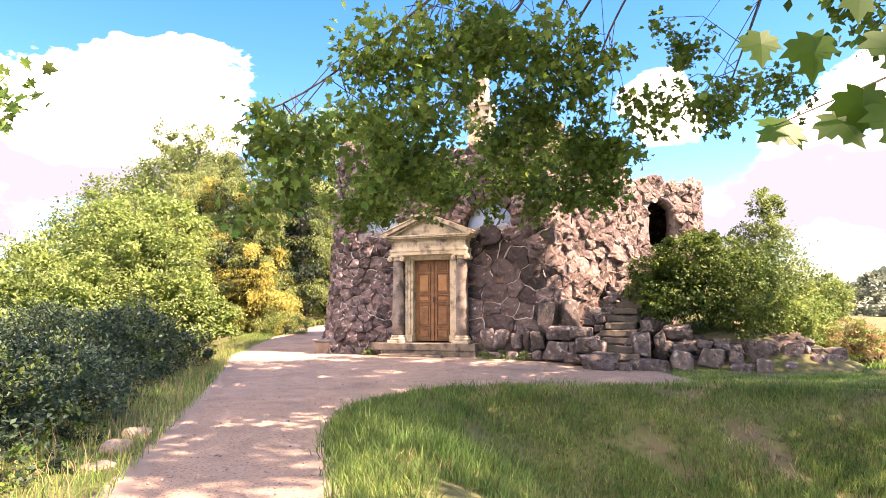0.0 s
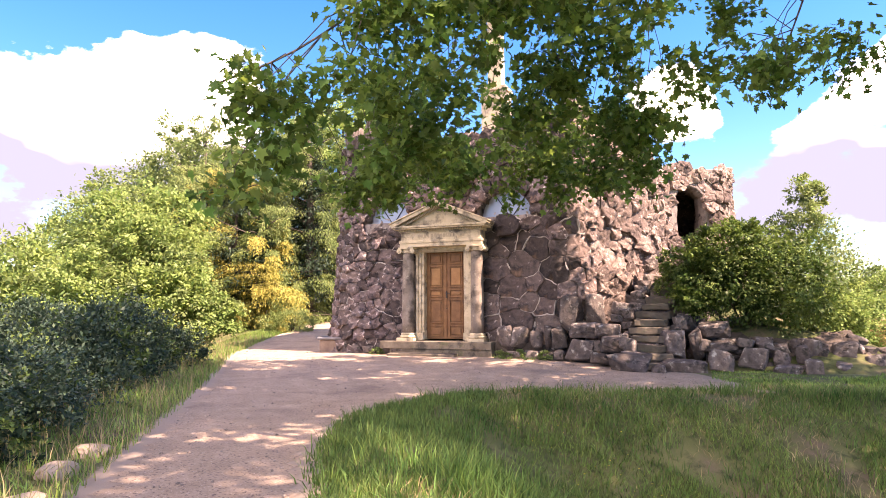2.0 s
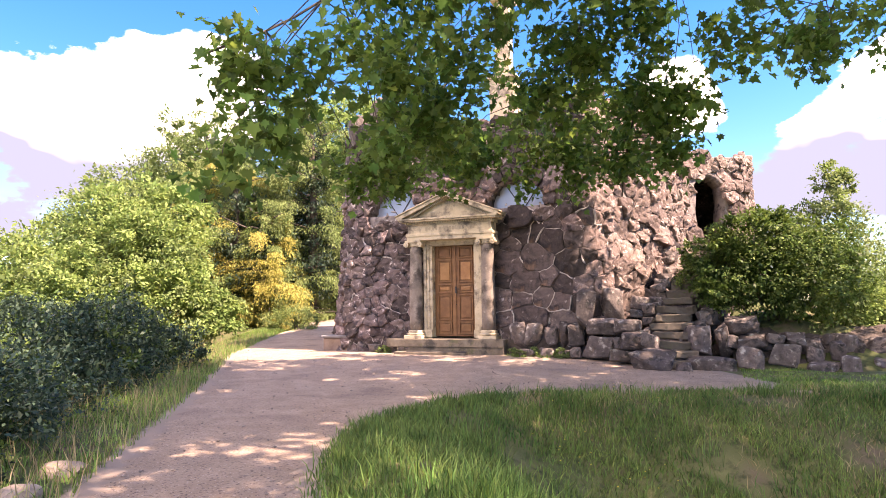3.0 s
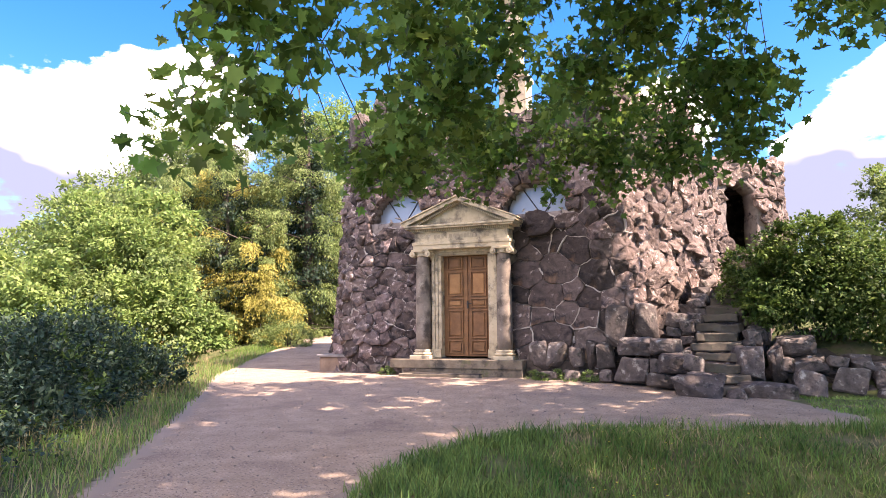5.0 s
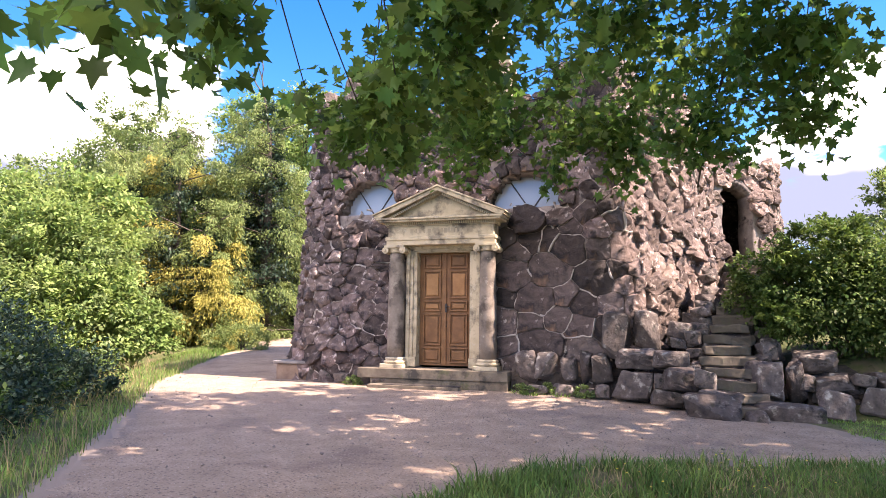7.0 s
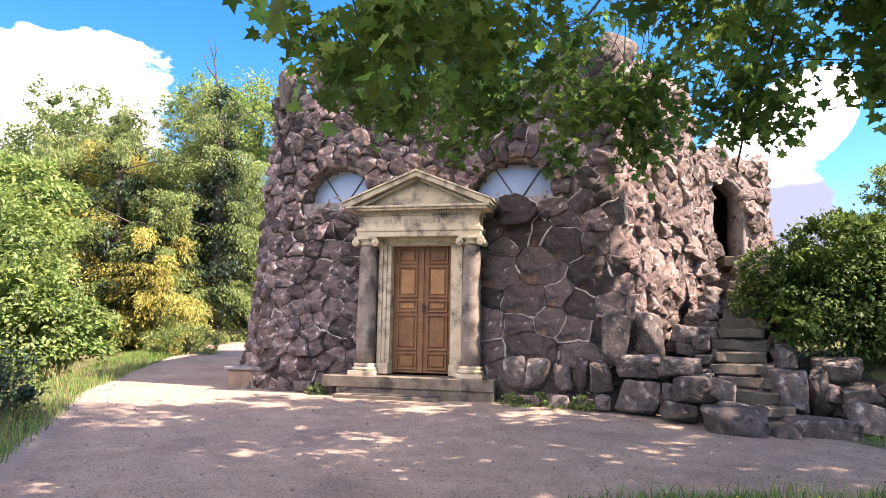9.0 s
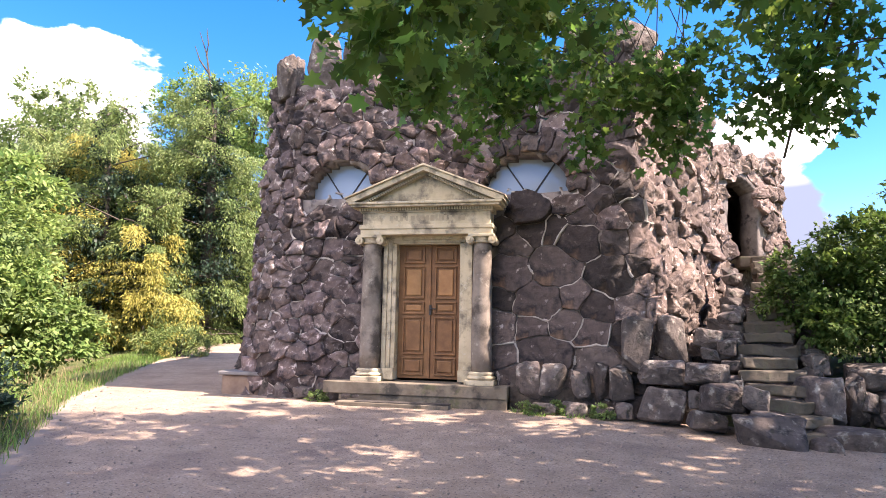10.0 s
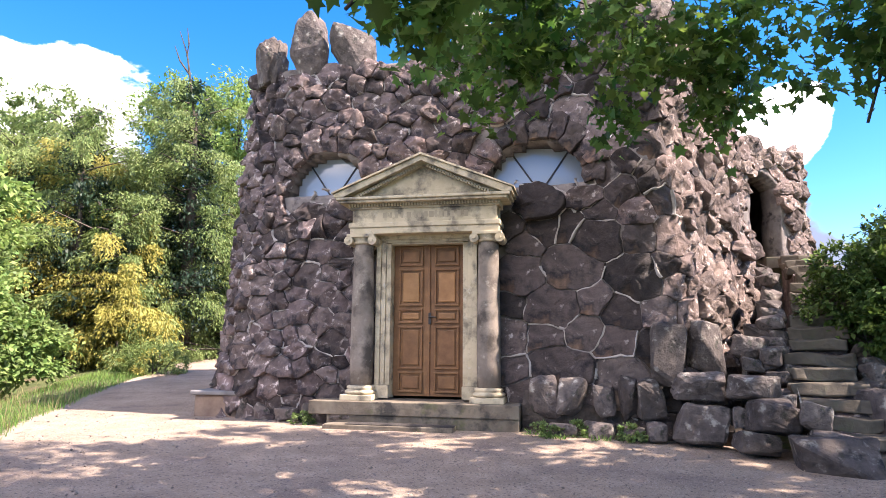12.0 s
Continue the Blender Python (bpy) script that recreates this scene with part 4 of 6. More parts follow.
def build_bank():
    """The planted mound of earth behind the rockery that carries the bushes."""
    n = 40
    bm = bmesh.new()
    rows = []
    for i in range(n + 1):
        row = []
        for j in range(n + 1):
            u, v = i / n, j / n
            x, y = -0.7 + u * 5.3, 15.2 + v * 8.0
            e = max(0.0, 1 - abs(2 * u - 0.9) ** 2.6) * min(1, v * 4.5) * min(1, (1 - v) * 5)
            z = ground_at(x, y) - 0.15 + e * (0.75 + 1.9 * v * max(0.0, 1 - u * 1.25)) + 0.06 * noise.noise((x * 2, y * 2, 0))
            row.append(bm.verts.new((x, y, z)))
        rows.append(row)
    for i in range(n):
        for j in range(n):
            bm.faces.new((rows[i][j], rows[i + 1][j], rows[i + 1][j + 1], rows[i][j + 1]))
    tagged(part("ground_mound", bm, SOIL, None, smooth=True), "earth mound behind the rockery", "ground", kind="structure")


build_bank()


def build_chimney():
    root = tagged(new("chimney"), "pale plastered chimney with moulded cap on the terrace", "chimney")
    root.location = (CHIM_X, CHIM_Y, 5.35)
    part("shaft", boxed(-0.24, 0.24, -0.24, 0.24, 3.5, 6.2, 0.01), SANDSTONE, root)
    part("plinth", boxed(-0.43, 0.43, -0.43, 0.43, 0, 3.45, 0.02), SANDSTONE, root)
    part("plinth_cap", boxed(-0.48, 0.48, -0.48, 0.48, 3.45, 3.6, 0.02), SANDSTONE, root)
    part("cap", boxed(-0.38, 0.38, -0.38, 0.38, 6.2, 6.35, 0.02), SANDSTONE, root)


CHIM_X, CHIM_Y = -6.6, 22.6
build_chimney()

# ---- foliage ----


def leaf_shape(kind):
    """Outline of a leaf in its plane: points round its stalk at the origin, with a fan's centre first."""
    if kind == "maple":
        pts = [(0, 0), (0.16, -0.10), (0.20, 0.12), (0.50, 0.10), (0.36, 0.34), (0.46, 0.60), (0.20, 0.56), (0, 1.0)]
        full = pts + [(-x, y) for x, y in pts[-2:0:-1]]
        return np.array([(0, 0.32)] + full)
    return None


def leaves(name, centres, size, mat, parent=None, kind="quad", droop=0.3, out=None, seed=1, spread=0.35, ratio=0.55):
    """Many small leaves, one at each centre: folded quads, or the fans of leaf_shape()."""
    g = np.random.default_rng(seed)
    c = np.asarray(centres, float)
    n = len(c)
    way = g.normal(size=(n, 3)) * 0.75
    if out is not None:
        way += np.asarray(out)
    way[:, 2] -= droop
    way /= np.linalg.norm(way, axis=1)[:, None] + 1e-9
    nor = g.normal(size=(n, 3)) * spread + np.array([0, 0, 1.0])
    if out is not None:
        nor += np.asarray(out) * 0.6
    side = np.cross(way, nor)
    side /= np.linalg.norm(side, axis=1)[:, None] + 1e-9
    up = np.cross(side, way)
    sz = (size * g.uniform(0.6, 1.25, n))[:, None]
    if kind == "quad":
        w = ratio
        v = np.stack([c, c + (way * 0.5 + side * w * 0.5 + up * 0.10) * sz, c + way * sz, c + (way * 0.5 - side * w * 0.5 + up * 0.10) * sz], 1)
        f = np.arange(n * 4).reshape(n, 4)
        return raw(name, v.reshape(-1, 3), f, mat, parent)
    shp = leaf_shape(kind)
    k = len(shp)
    bend = g.uniform(-0.25, 0.1, n)
    v = np.zeros((n, k, 3))
    for i, (a, b) in enumerate(shp):
        v[:, i] = c + sz * (side * a + way * b + up * (abs(a) * 0.30 + (b * b * bend))[:, None] if not np.isscalar(abs(a) * 0.30 + b * b * bend) else 0)
    tri = np.array([(0, i, i % (k - 1) + 1) for i in range(1, k)])
    f = (np.arange(n)[:, None, None] * k + tri[None]).reshape(-1, 3)
    return raw(name, v.reshape(-1, 3), f, mat, parent)


def blob_points(lobes, n, g, shell=0.55, clump=0.13, per=44, flat=0.6):
    """Points in clumps near the outside of several ellipsoids (x, y, z, rx, ry, rz), and their outward way."""
    lobes = np.asarray(lobes, float)
    w = (lobes[:, 3] * lobes[:, 4] + lobes[:, 3] * lobes[:, 5] + lobes[:, 4] * lobes[:, 5])
    m = max(1, n // per)
    pick = g.choice(len(lobes), m, p=w / w.sum())
    L = lobes[pick]
    d = g.normal(size=(m, 3))
    d /= np.linalg.norm(d, axis=1)[:, None]
    r = shell + (1.06 - shell) * g.random(m) ** 0.45
    r *= 1 + 0.22 * np.array([noise.noise((a * 2.3 + i, b * 2.3, c * 2.3)) for (a, b, c), i in zip(d, pick)])
    cc = L[:, :3] + d * r[:, None] * L[:, 3:]
    # drop clumps deep inside another lobe
    keep = np.ones(m, bool)
    for q in lobes:
        keep &= (((cc - q[:3]) / q[3:]) ** 2).sum(1) > shell * shell * 0.55
    cc, d = cc[keep], d[keep]
    size = L[keep][:, 3:].mean(1) * clump
    cc, dd, sz = np.repeat(cc, per, 0), np.repeat(d, per, 0), np.repeat(size, per)
    off = g.normal(size=cc.shape) * sz[:, None]
    off[:, 2] *= flat
    return cc + off, dd


def bush(name, label, category, lobes, n, size, mat, foot, seed=1, group="", kind="quad", droop=0.3, clump=0.16, extra=None, shell=0.55, stems=6, ratio=0.55, flat=0.6, stem_r=0.03, satellites=6):
    root = tagged(new(name), label, category, group)
    root.location = foot
    g = np.random.default_rng(seed)
    lb = np.array(lobes, float)
    lb[:, :3] -= np.array(foot)
    big = lb
    if satellites:
        extra_lobes = []
        for q in lb:
            for _ in range(satellites):
                w = g.normal(size=3)
                w /= np.linalg.norm(w)
                w[2] = abs(w[2]) * 0.9 - 0.2
                k = g.uniform(0.28, 0.5)
                extra_lobes.append(np.r_[q[:3] + w * q[3:] * g.uniform(0.75, 1.05), q[3:] * k])
        lb = np.concatenate([lb * np.array([1, 1, 1, 0.9, 0.9, 0.9]), extra_lobes])
    p, d = blob_points(lb, n, g, shell, clump, flat=flat)
    leaves("foliage", p, size, mat, root, kind, droop, d * 0.8, seed, ratio=ratio)
    if extra:
        mat2, share, size2 = extra
        p2, d2 = blob_points(lb, int(n * share), g, 0.85, clump, flat=flat)
        leaves("foliage", p2, size2, mat2, root, kind, droop, d2 * 0.8, seed + 1, ratio=ratio)
    lb = big
    r = random.Random(seed)
    for k in range(stems):
        q = lb[k % len(lb)]
        e = Vector((q[0] + r.uniform(-0.4, 0.4) * q[3], q[1] + r.uniform(-0.4, 0.4) * q[4], q[2] + r.uniform(0.0, 0.5) * q[5]))
        b = Vector((r.uniform(-0.15, 0.15), r.uniform(-0.15, 0.15), -0.1))
        mid = b.lerp(e, 0.5) + Vector((r.uniform(-0.2, 0.2), r.uniform(-0.2, 0.2), 0.1))
        part("stem", tube([b, mid, e], [stem_r, stem_r * 0.7, stem_r * 0.3], 6), BARK, root)
    return root


def tree(name, label, lobes, n, size, mat, foot, trunk_r, seed=1, **kw):
    root = bush(name, label, "tree", lobes, n, size, mat, foot, seed, stems=0, **kw)
    r = random.Random(seed)
    lb = np.array(lobes, float)
    lb[:, :3] -= np.array(foot)
    top = lb[np.argmax(lb[:, 2])]
    pts = [Vector((0, 0, -0.4)), Vector((r.uniform(-0.1, 0.1), 0, top[2] * 0.35)), Vector((top[0] * 0.5, top[1] * 0.5, top[2] * 0.7)), Vector((top[0], top[1], top[2] + top[5] * 0.5))]
    part("trunk", tube(pts, [trunk_r * 1.25, trunk_r, trunk_r * 0.6, trunk_r * 0.15], 10), BARK, root, smooth=True)
    for q in lb:
        b = pts[1].lerp(pts[2], r.random())
        e = Vector(q[:3])
        part("limb", tube([b, b.lerp(e, 0.5) + Vector((0, 0, 0.2)), e], [trunk_r * 0.4, trunk_r * 0.25, trunk_r * 0.08], 6), BARK, root)
    return root


# bluish bushes on the bank beside the path, the maple's shade in their leaf colour
bush("dark_bush", "dense bluish-green shrub on the bank, its shade put into dark leaves", "bush", [(-9.6, 8.0, -0.25, 1.15, 1.2, 1.35), (-10.4, 9.5, -0.05, 1.2, 1.2, 1.45), (-11.2, 10.9, 0.15, 1.2, 1.2, 1.45), (-11.8, 12.4, -0.1, 1.1, 1.1, 1.3), (-12.6, 11.6, 0.0, 1.5, 1.6, 1.5), (-13.8, 10.6, 0.0, 1.7, 1.6, 1.6), (-13.0, 13.4, -0.3, 1.3, 1.3, 1.2), (-11.6, 10.0, -0.9, 1.1, 1.2, 1.2), (-15.2, 12.4, 0.0, 1.6, 1.6, 1.5)], 78000, 0.095, LEAF_DARK_SHADE, (-11.6, 10.9, -1.9), 11, droop=0.1, shell=0.7, extra=(LEAF_BUSH, 0.2, 0.08))
bush("dark_bush", "low shrub with reddish tips beside the path edge, shade put into dark leaves", "bush", [(-7.5, 5.2, -0.05, 1.0, 1.1, 1.0), (-8.2, 6.6, -0.2, 1.2, 1.2, 1.1), (-6.6, 3.9, -0.25, 0.9, 0.9, 0.9), (-8.8, 4.8, 0.2, 1.3, 1.3, 1.2), (-7.4, 2.8, 0.1, 1.2, 1.2, 1.1), (-6.05, 4.35, 0.1, 0.75, 0.8, 0.8), (-5.9, 3.2, 0.2, 0.8, 0.8, 0.85), (-7.0, 5.5, 0.15, 0.8, 0.9, 0.9), (-4.95, 3.2, 0.0, 0.5, 0.6, 0.5)], 60000, 0.07, LEAF_DARK_SHADE, (-7.2, 4.9, -1.6), 12, shell=0.7, extra=(LEAF_BUSH, 0.5, 0.06))
# trees beyond the bank
tree("maple_tree", "light green maple with dense foliage down to the bank", [(-16.4, 17.8, 1.2, 1.3, 1.3, 1.7), (-18.0, 18.6, 2.7, 1.7, 1.7, 2.1), (-17.2, 16.2, 0.3, 1.5, 1.4, 1.5), (-16.2, 19.6, 0.8, 0.9, 1.0, 1.2), (-19.8, 18.8, 3.2, 1.9, 1.9, 2.3), (-18.6, 16.0, 1.6, 1.5, 1.4, 1.6)], 60000, 0.15, LEAF_LIGHT, (-17.0, 17.6, -1.6), 0.22, 21, clump=0.17, shell=0.5, satellites=9, extra=(LEAF_MID, 0.25, 0.15))
tree("maple_tree", "broad light green deciduous tree behind the bank", [(-20.5, 20.5, 3.9, 2.6, 2.4, 2.6), (-23.0, 18.5, 2.2, 2.8, 2.6, 2.6), (-21.5, 16.5, 1.2, 2.4, 2.2, 2.2), (-24.5, 15.0, 0.6, 2.6, 2.4, 2.2), (-19.0, 15.0, 0.2, 2.0, 2.0, 1.8)], 46000, 0.22, LEAF_LIGHT, (-21.6, 18.0, -2.4), 0.28, 22, clump=0.11, shell=0.65, satellites=8, extra=(LEAF_MID, 0.3, 0.20))


def yew(label, name, crowns, foot, boughs, gold, seed, trunk_r=0.3):
    """A yew: tiers of boughs (x, y, base, top, reach) that spread flat and hang at their tips, over an inner crown
    whose dark leaf colour stands for its shade.
    """
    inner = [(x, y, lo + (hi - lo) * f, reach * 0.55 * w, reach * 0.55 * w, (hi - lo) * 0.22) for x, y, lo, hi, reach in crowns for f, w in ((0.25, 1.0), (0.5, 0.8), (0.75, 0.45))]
    # inner leaves coloured dark in place of the shade between boughs
    root = tree(name, label, inner, 15000, 0.20, LEAF_DARK_SHADE, foot, trunk_r, seed, shell=0.3, satellites=0, droop=0.6, ratio=0.4)
    g = np.random.default_rng(seed + 50)
    sets = {0: ([], []), 1: ([], [])}
    for x, y, lo, hi, reach in crowns:
        for k in range(boughs):
            f = g.random() ** 1.15
            a = g.uniform(0, math.tau)
            d = np.array([math.cos(a), math.sin(a), 0.0])
            side = np.array([-d[1], d[0], 0.0])
            L = reach * (1 - f ** 2.2) ** 0.7 * g.uniform(0.45, 1.15) + 0.4
            o = np.array([x - foot[0] + g.normal(0, 0.4), y - foot[1] + g.normal(0, 0.4), lo + (hi - lo) * f - foot[2]])
            rise = g.uniform(-0.05, 0.6) + 0.6 * f
            n = int(270 * L + 80)
            t = g.random(n) ** 0.55
            wide = 0.19 * L * (1.15 - 0.8 * t) + 0.07
            # branchlets stand off the bough at set places, and hang more towards its tip
            twig = np.round(t * 9 * L) / (9 * L) + g.normal(0, 0.012, n)
            u = g.uniform(-1, 1, n)
            hang = 0.30 * np.abs(u) * wide + g.random(n) ** 1.6 * 0.62 * (0.3 + t) + 0.38 * L * t ** 2.4
            p = o + d * (L * (twig + 0.25 * np.abs(u) * wide))[:, None] + side * (u * wide)[:, None]
            p[:, 2] += rise * L * t * 0.6 - hang
            p += g.normal(size=(n, 3)) * 0.022
            way = d * 0.7 + side * (u * 0.9)[:, None] + np.array([0, 0, -1.0]) * (0.35 + 0.9 * t)[:, None]
            golden = int(f < 0.75 and g.random() < gold)
            sets[golden][0].append(p)
            sets[golden][1].append(way)
            part("bough", tube([Vector(o), Vector(o + d * L * 0.5 + np.array([0, 0, rise * L * 0.25])), Vector(o + d * L * 0.72 + np.array([0, 0, rise * L * 0.26 - 0.20 * L]))], [0.03, 0.014, 0.004], 4), BARK, root)
    for golden, mat in ((0, LEAF_YEW), (1, LEAF_GOLD)):
        if sets[golden][0]:
            leaves("spray", np.concatenate(sets[golden][0]), 0.125, mat, root, "quad", 0.1, np.concatenate(sets[golden][1]) * 1.6, seed + golden, spread=0.6, ratio=0.32)
    return root


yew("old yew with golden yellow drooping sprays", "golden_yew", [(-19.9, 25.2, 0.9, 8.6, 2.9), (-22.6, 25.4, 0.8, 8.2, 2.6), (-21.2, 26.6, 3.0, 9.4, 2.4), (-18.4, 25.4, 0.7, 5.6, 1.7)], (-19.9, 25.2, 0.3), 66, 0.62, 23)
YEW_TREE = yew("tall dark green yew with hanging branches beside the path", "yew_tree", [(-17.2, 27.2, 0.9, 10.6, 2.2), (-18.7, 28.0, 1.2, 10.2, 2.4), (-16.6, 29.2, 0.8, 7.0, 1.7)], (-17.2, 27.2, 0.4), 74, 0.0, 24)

def dead_top(root):
    """A bare dead leader standing out of the crown."""
    base = Vector(root.location)
    for pts in ([(-17.5, 27.5, 9.2), (-17.75, 27.5, 10.6), (-17.95, 27.5, 11.6), (-18.3, 27.5, 12.5)], [(-17.95, 27.5, 11.5), (-17.9, 27.5, 12.0), (-18.0, 27.5, 12.6)], [(-17.8, 27.5, 10.8), (-18.15, 27.4, 11.3), (-18.4, 27.4, 11.9)]):
        part("dead_twig", tube([Vector(p) - base for p in pts], [0.05, 0.04, 0.03, 0.012][-len(pts):], 5), TWIG, root)


dead_top(YEW_TREE)
# undergrowth, its shade under the yews painted by dark leaves
bush("undergrowth", "undergrowth beneath the yews, deep shade put into its leaf colour", "bush", [(-17.4, 28.2, 1.2, 1.4, 1.0, 1.1), (-19.6, 27.0, 1.0, 1.8, 1.0, 1.2), (-22.0, 26.4, 0.8, 1.8, 1.2, 1.3), (-24.5, 25.5, 0.4, 1.8, 1.4, 1.4)], 9000, 0.15, LEAF_DARK_SHADE, (-20.0, 27.0, 0.2), 29)
tree("lime_tree", "tall bright green deciduous tree behind the yews", [(-22.6, 34.0, 11.0, 2.6, 2.6, 2.6), (-19.6, 34.5, 11.4, 2.4, 2.4, 2.6), (-21.0, 35.0, 9.0, 3.2, 3.0, 3.6), (-23.5, 35.5, 7.0, 3.2, 3.0, 3.4), (-18.8, 35.5, 7.6, 2.6, 2.6, 3.2), (-20.5, 36.0, 12.0, 2.0, 2.0, 2.0), (-19.5, 35.0, 3.6, 3.0, 2.4, 3.0)], 42000, 0.22, LEAF_LIGHT, (-21.0, 35.5, 0.8), 0.35, 25)
tree("tall_tree", "tall grey-green tree with airy crown far behind", [(-31.0, 34.0, 8.0, 4.2, 4.0, 4.0), (-27.0, 32.0, 6.0, 3.6, 3.4, 4.0), (-29.5, 34.0, 11.5, 2.6, 2.6, 2.4), (-34.5, 32.0, 6.0, 4.0, 4.0, 3.6), (-24.5, 30.0, 6.4, 2.6, 2.6, 3.2)], 46000, 0.24, LEAF_MID, (-29.0, 33.0, -1.0), 0.4, 26)
tree("broad_tree", "broad sunlit green tree at the edge of the park", [(-34.0, 24.0, 1.0, 3.6, 3.4, 3.0), (-30.0, 21.0, 0.4, 3.2, 3.0, 2.8), (-38.0, 22.0, 0.8, 3.6, 3.4, 3.0), (-29.0, 26.0, 2.6, 3.0, 3.0, 3.0), (-27.0, 13.0, -0.8, 3.0, 3.0, 2.2)], 40000, 0.22, LEAF_LIGHT, (-32.0, 22.5, -2.5), 0.35, 27)
bush("yew_shrub", "low yellowish yew shrub at the path edge", "bush", [(-15.0, 22.8, 0.65, 0.7, 0.6, 0.55), (-15.8, 23.6, 0.8, 0.8, 0.7, 0.6)], 9000, 0.09, LEAF_YEW, (-15.3, 23.1, 0.2), 31, droop=0.5, ratio=0.35, extra=(LEAF_GOLD, 0.12, 0.09))
tree("far_tree", "dark tree closing the far end of the path", [(-22.0, 47.0, 3.5, 4.0, 3.0, 4.0), (-27.0, 48.0, 4.5, 4.0, 3.0, 4.5), (-17.0, 47.0, 4.0, 3.5, 3.0, 4.2), (-22.0, 48.0, 8.0, 4.0, 3.0, 4.0), (-32.0, 46.0, 4.0, 4.5, 3.0, 4.5), (-38.0, 42.0, 3.0, 4.5, 3.5, 4.5), (-14.0, 49.0, 5.0, 4.0, 3.0, 5.0), (-28.0, 40.0, 2.5, 3.0, 2.0, 3.0)], 44000, 0.26, LEAF_MID, (-21.5, 48.0, 1.2), 0.4, 28)
# bushes at the rockery
bush("rockery_bush", "large rounded green bush with yellowish tips above the boulders", "bush", [(0.75, 17.2, 1.9, 1.25, 1.15, 1.05), (-0.12, 17.0, 2.0, 0.75, 0.8, 0.75), (-0.35, 16.75, 1.55, 0.5, 0.55, 0.5), (1.65, 17.3, 1.6, 1.1, 1.05, 1.0), (0.45, 17.3, 2.55, 0.85, 0.9, 0.7), (1.35, 17.7, 2.35, 0.9, 0.9, 0.75)], 46000, 0.095, LEAF_BUSH, (0.8, 17.4, 0.5), 41, extra=(LEAF_LIGHT, 0.17, 0.075))
bush("tall_shrub", "slender light green shrub behind the large bush", "bush", [(2.55, 20.6, 2.4, 1.0, 0.9, 1.5), (2.5, 20.6, 3.9, 0.5, 0.5, 0.9), (3.4, 20.8, 1.7, 1.0, 0.9, 1.2)], 16000, 0.10, LEAF_MID, (2.7, 20.7, 0.2), 42, extra=(LEAF_LIGHT, 0.3, 0.09))
bush("light_shrub", "sunlit yellow-green shrub at the meadow edge", "bush", [(3.5, 20.2, 1.0, 0.75, 0.9, 1.2), (3.1, 18.8, 0.8, 0.7, 0.8, 0.9), (2.6, 18.0, 0.9, 0.8, 0.8, 0.9)], 20000, 0.085, LEAF_LIGHT, (3.9, 19.8, -0.1), 43)
bush("rust_shrub", "low rust-coloured twiggy shrub beside the rockery", "bush", [(3.9, 18.0, 0.45, 0.55, 0.5, 0.7), (4.35, 18.3, 0.4, 0.42, 0.45, 0.55)], 9000, 0.06, LEAF_RUST, (4.6, 18.1, -0.1), 44, extra=(LEAF_LIGHT, 0.35, 0.06))


def far_woods():
    g = np.random.default_rng(6)
    lobes = []
    for k in range(70):
        b = radians(-60 + k * 1.75 + g.uniform(-0.5, 0.5))
        d = g.uniform(210, 260)
        h = g.uniform(4.5, 8)
        lobes.append((math.sin(b) * d, math.cos(b) * d, h * 0.4, g.uniform(6, 11), g.uniform(6, 11), h))
    p, d = blob_points(lobes, 90000, g, 0.8, 0.14)
    # no air haze here: the leaves themselves are coloured pale
    ob = leaves("far_woods", p, 1.6, LEAF_FAR_HAZE, None, "quad", 0.1, d, 6, ratio=0.8)
    tagged(ob, "distant wood along the meadow, haze put into its pale leaf colour", "woods", kind="stuff")


far_woods()

# ---- the maple over the path ----


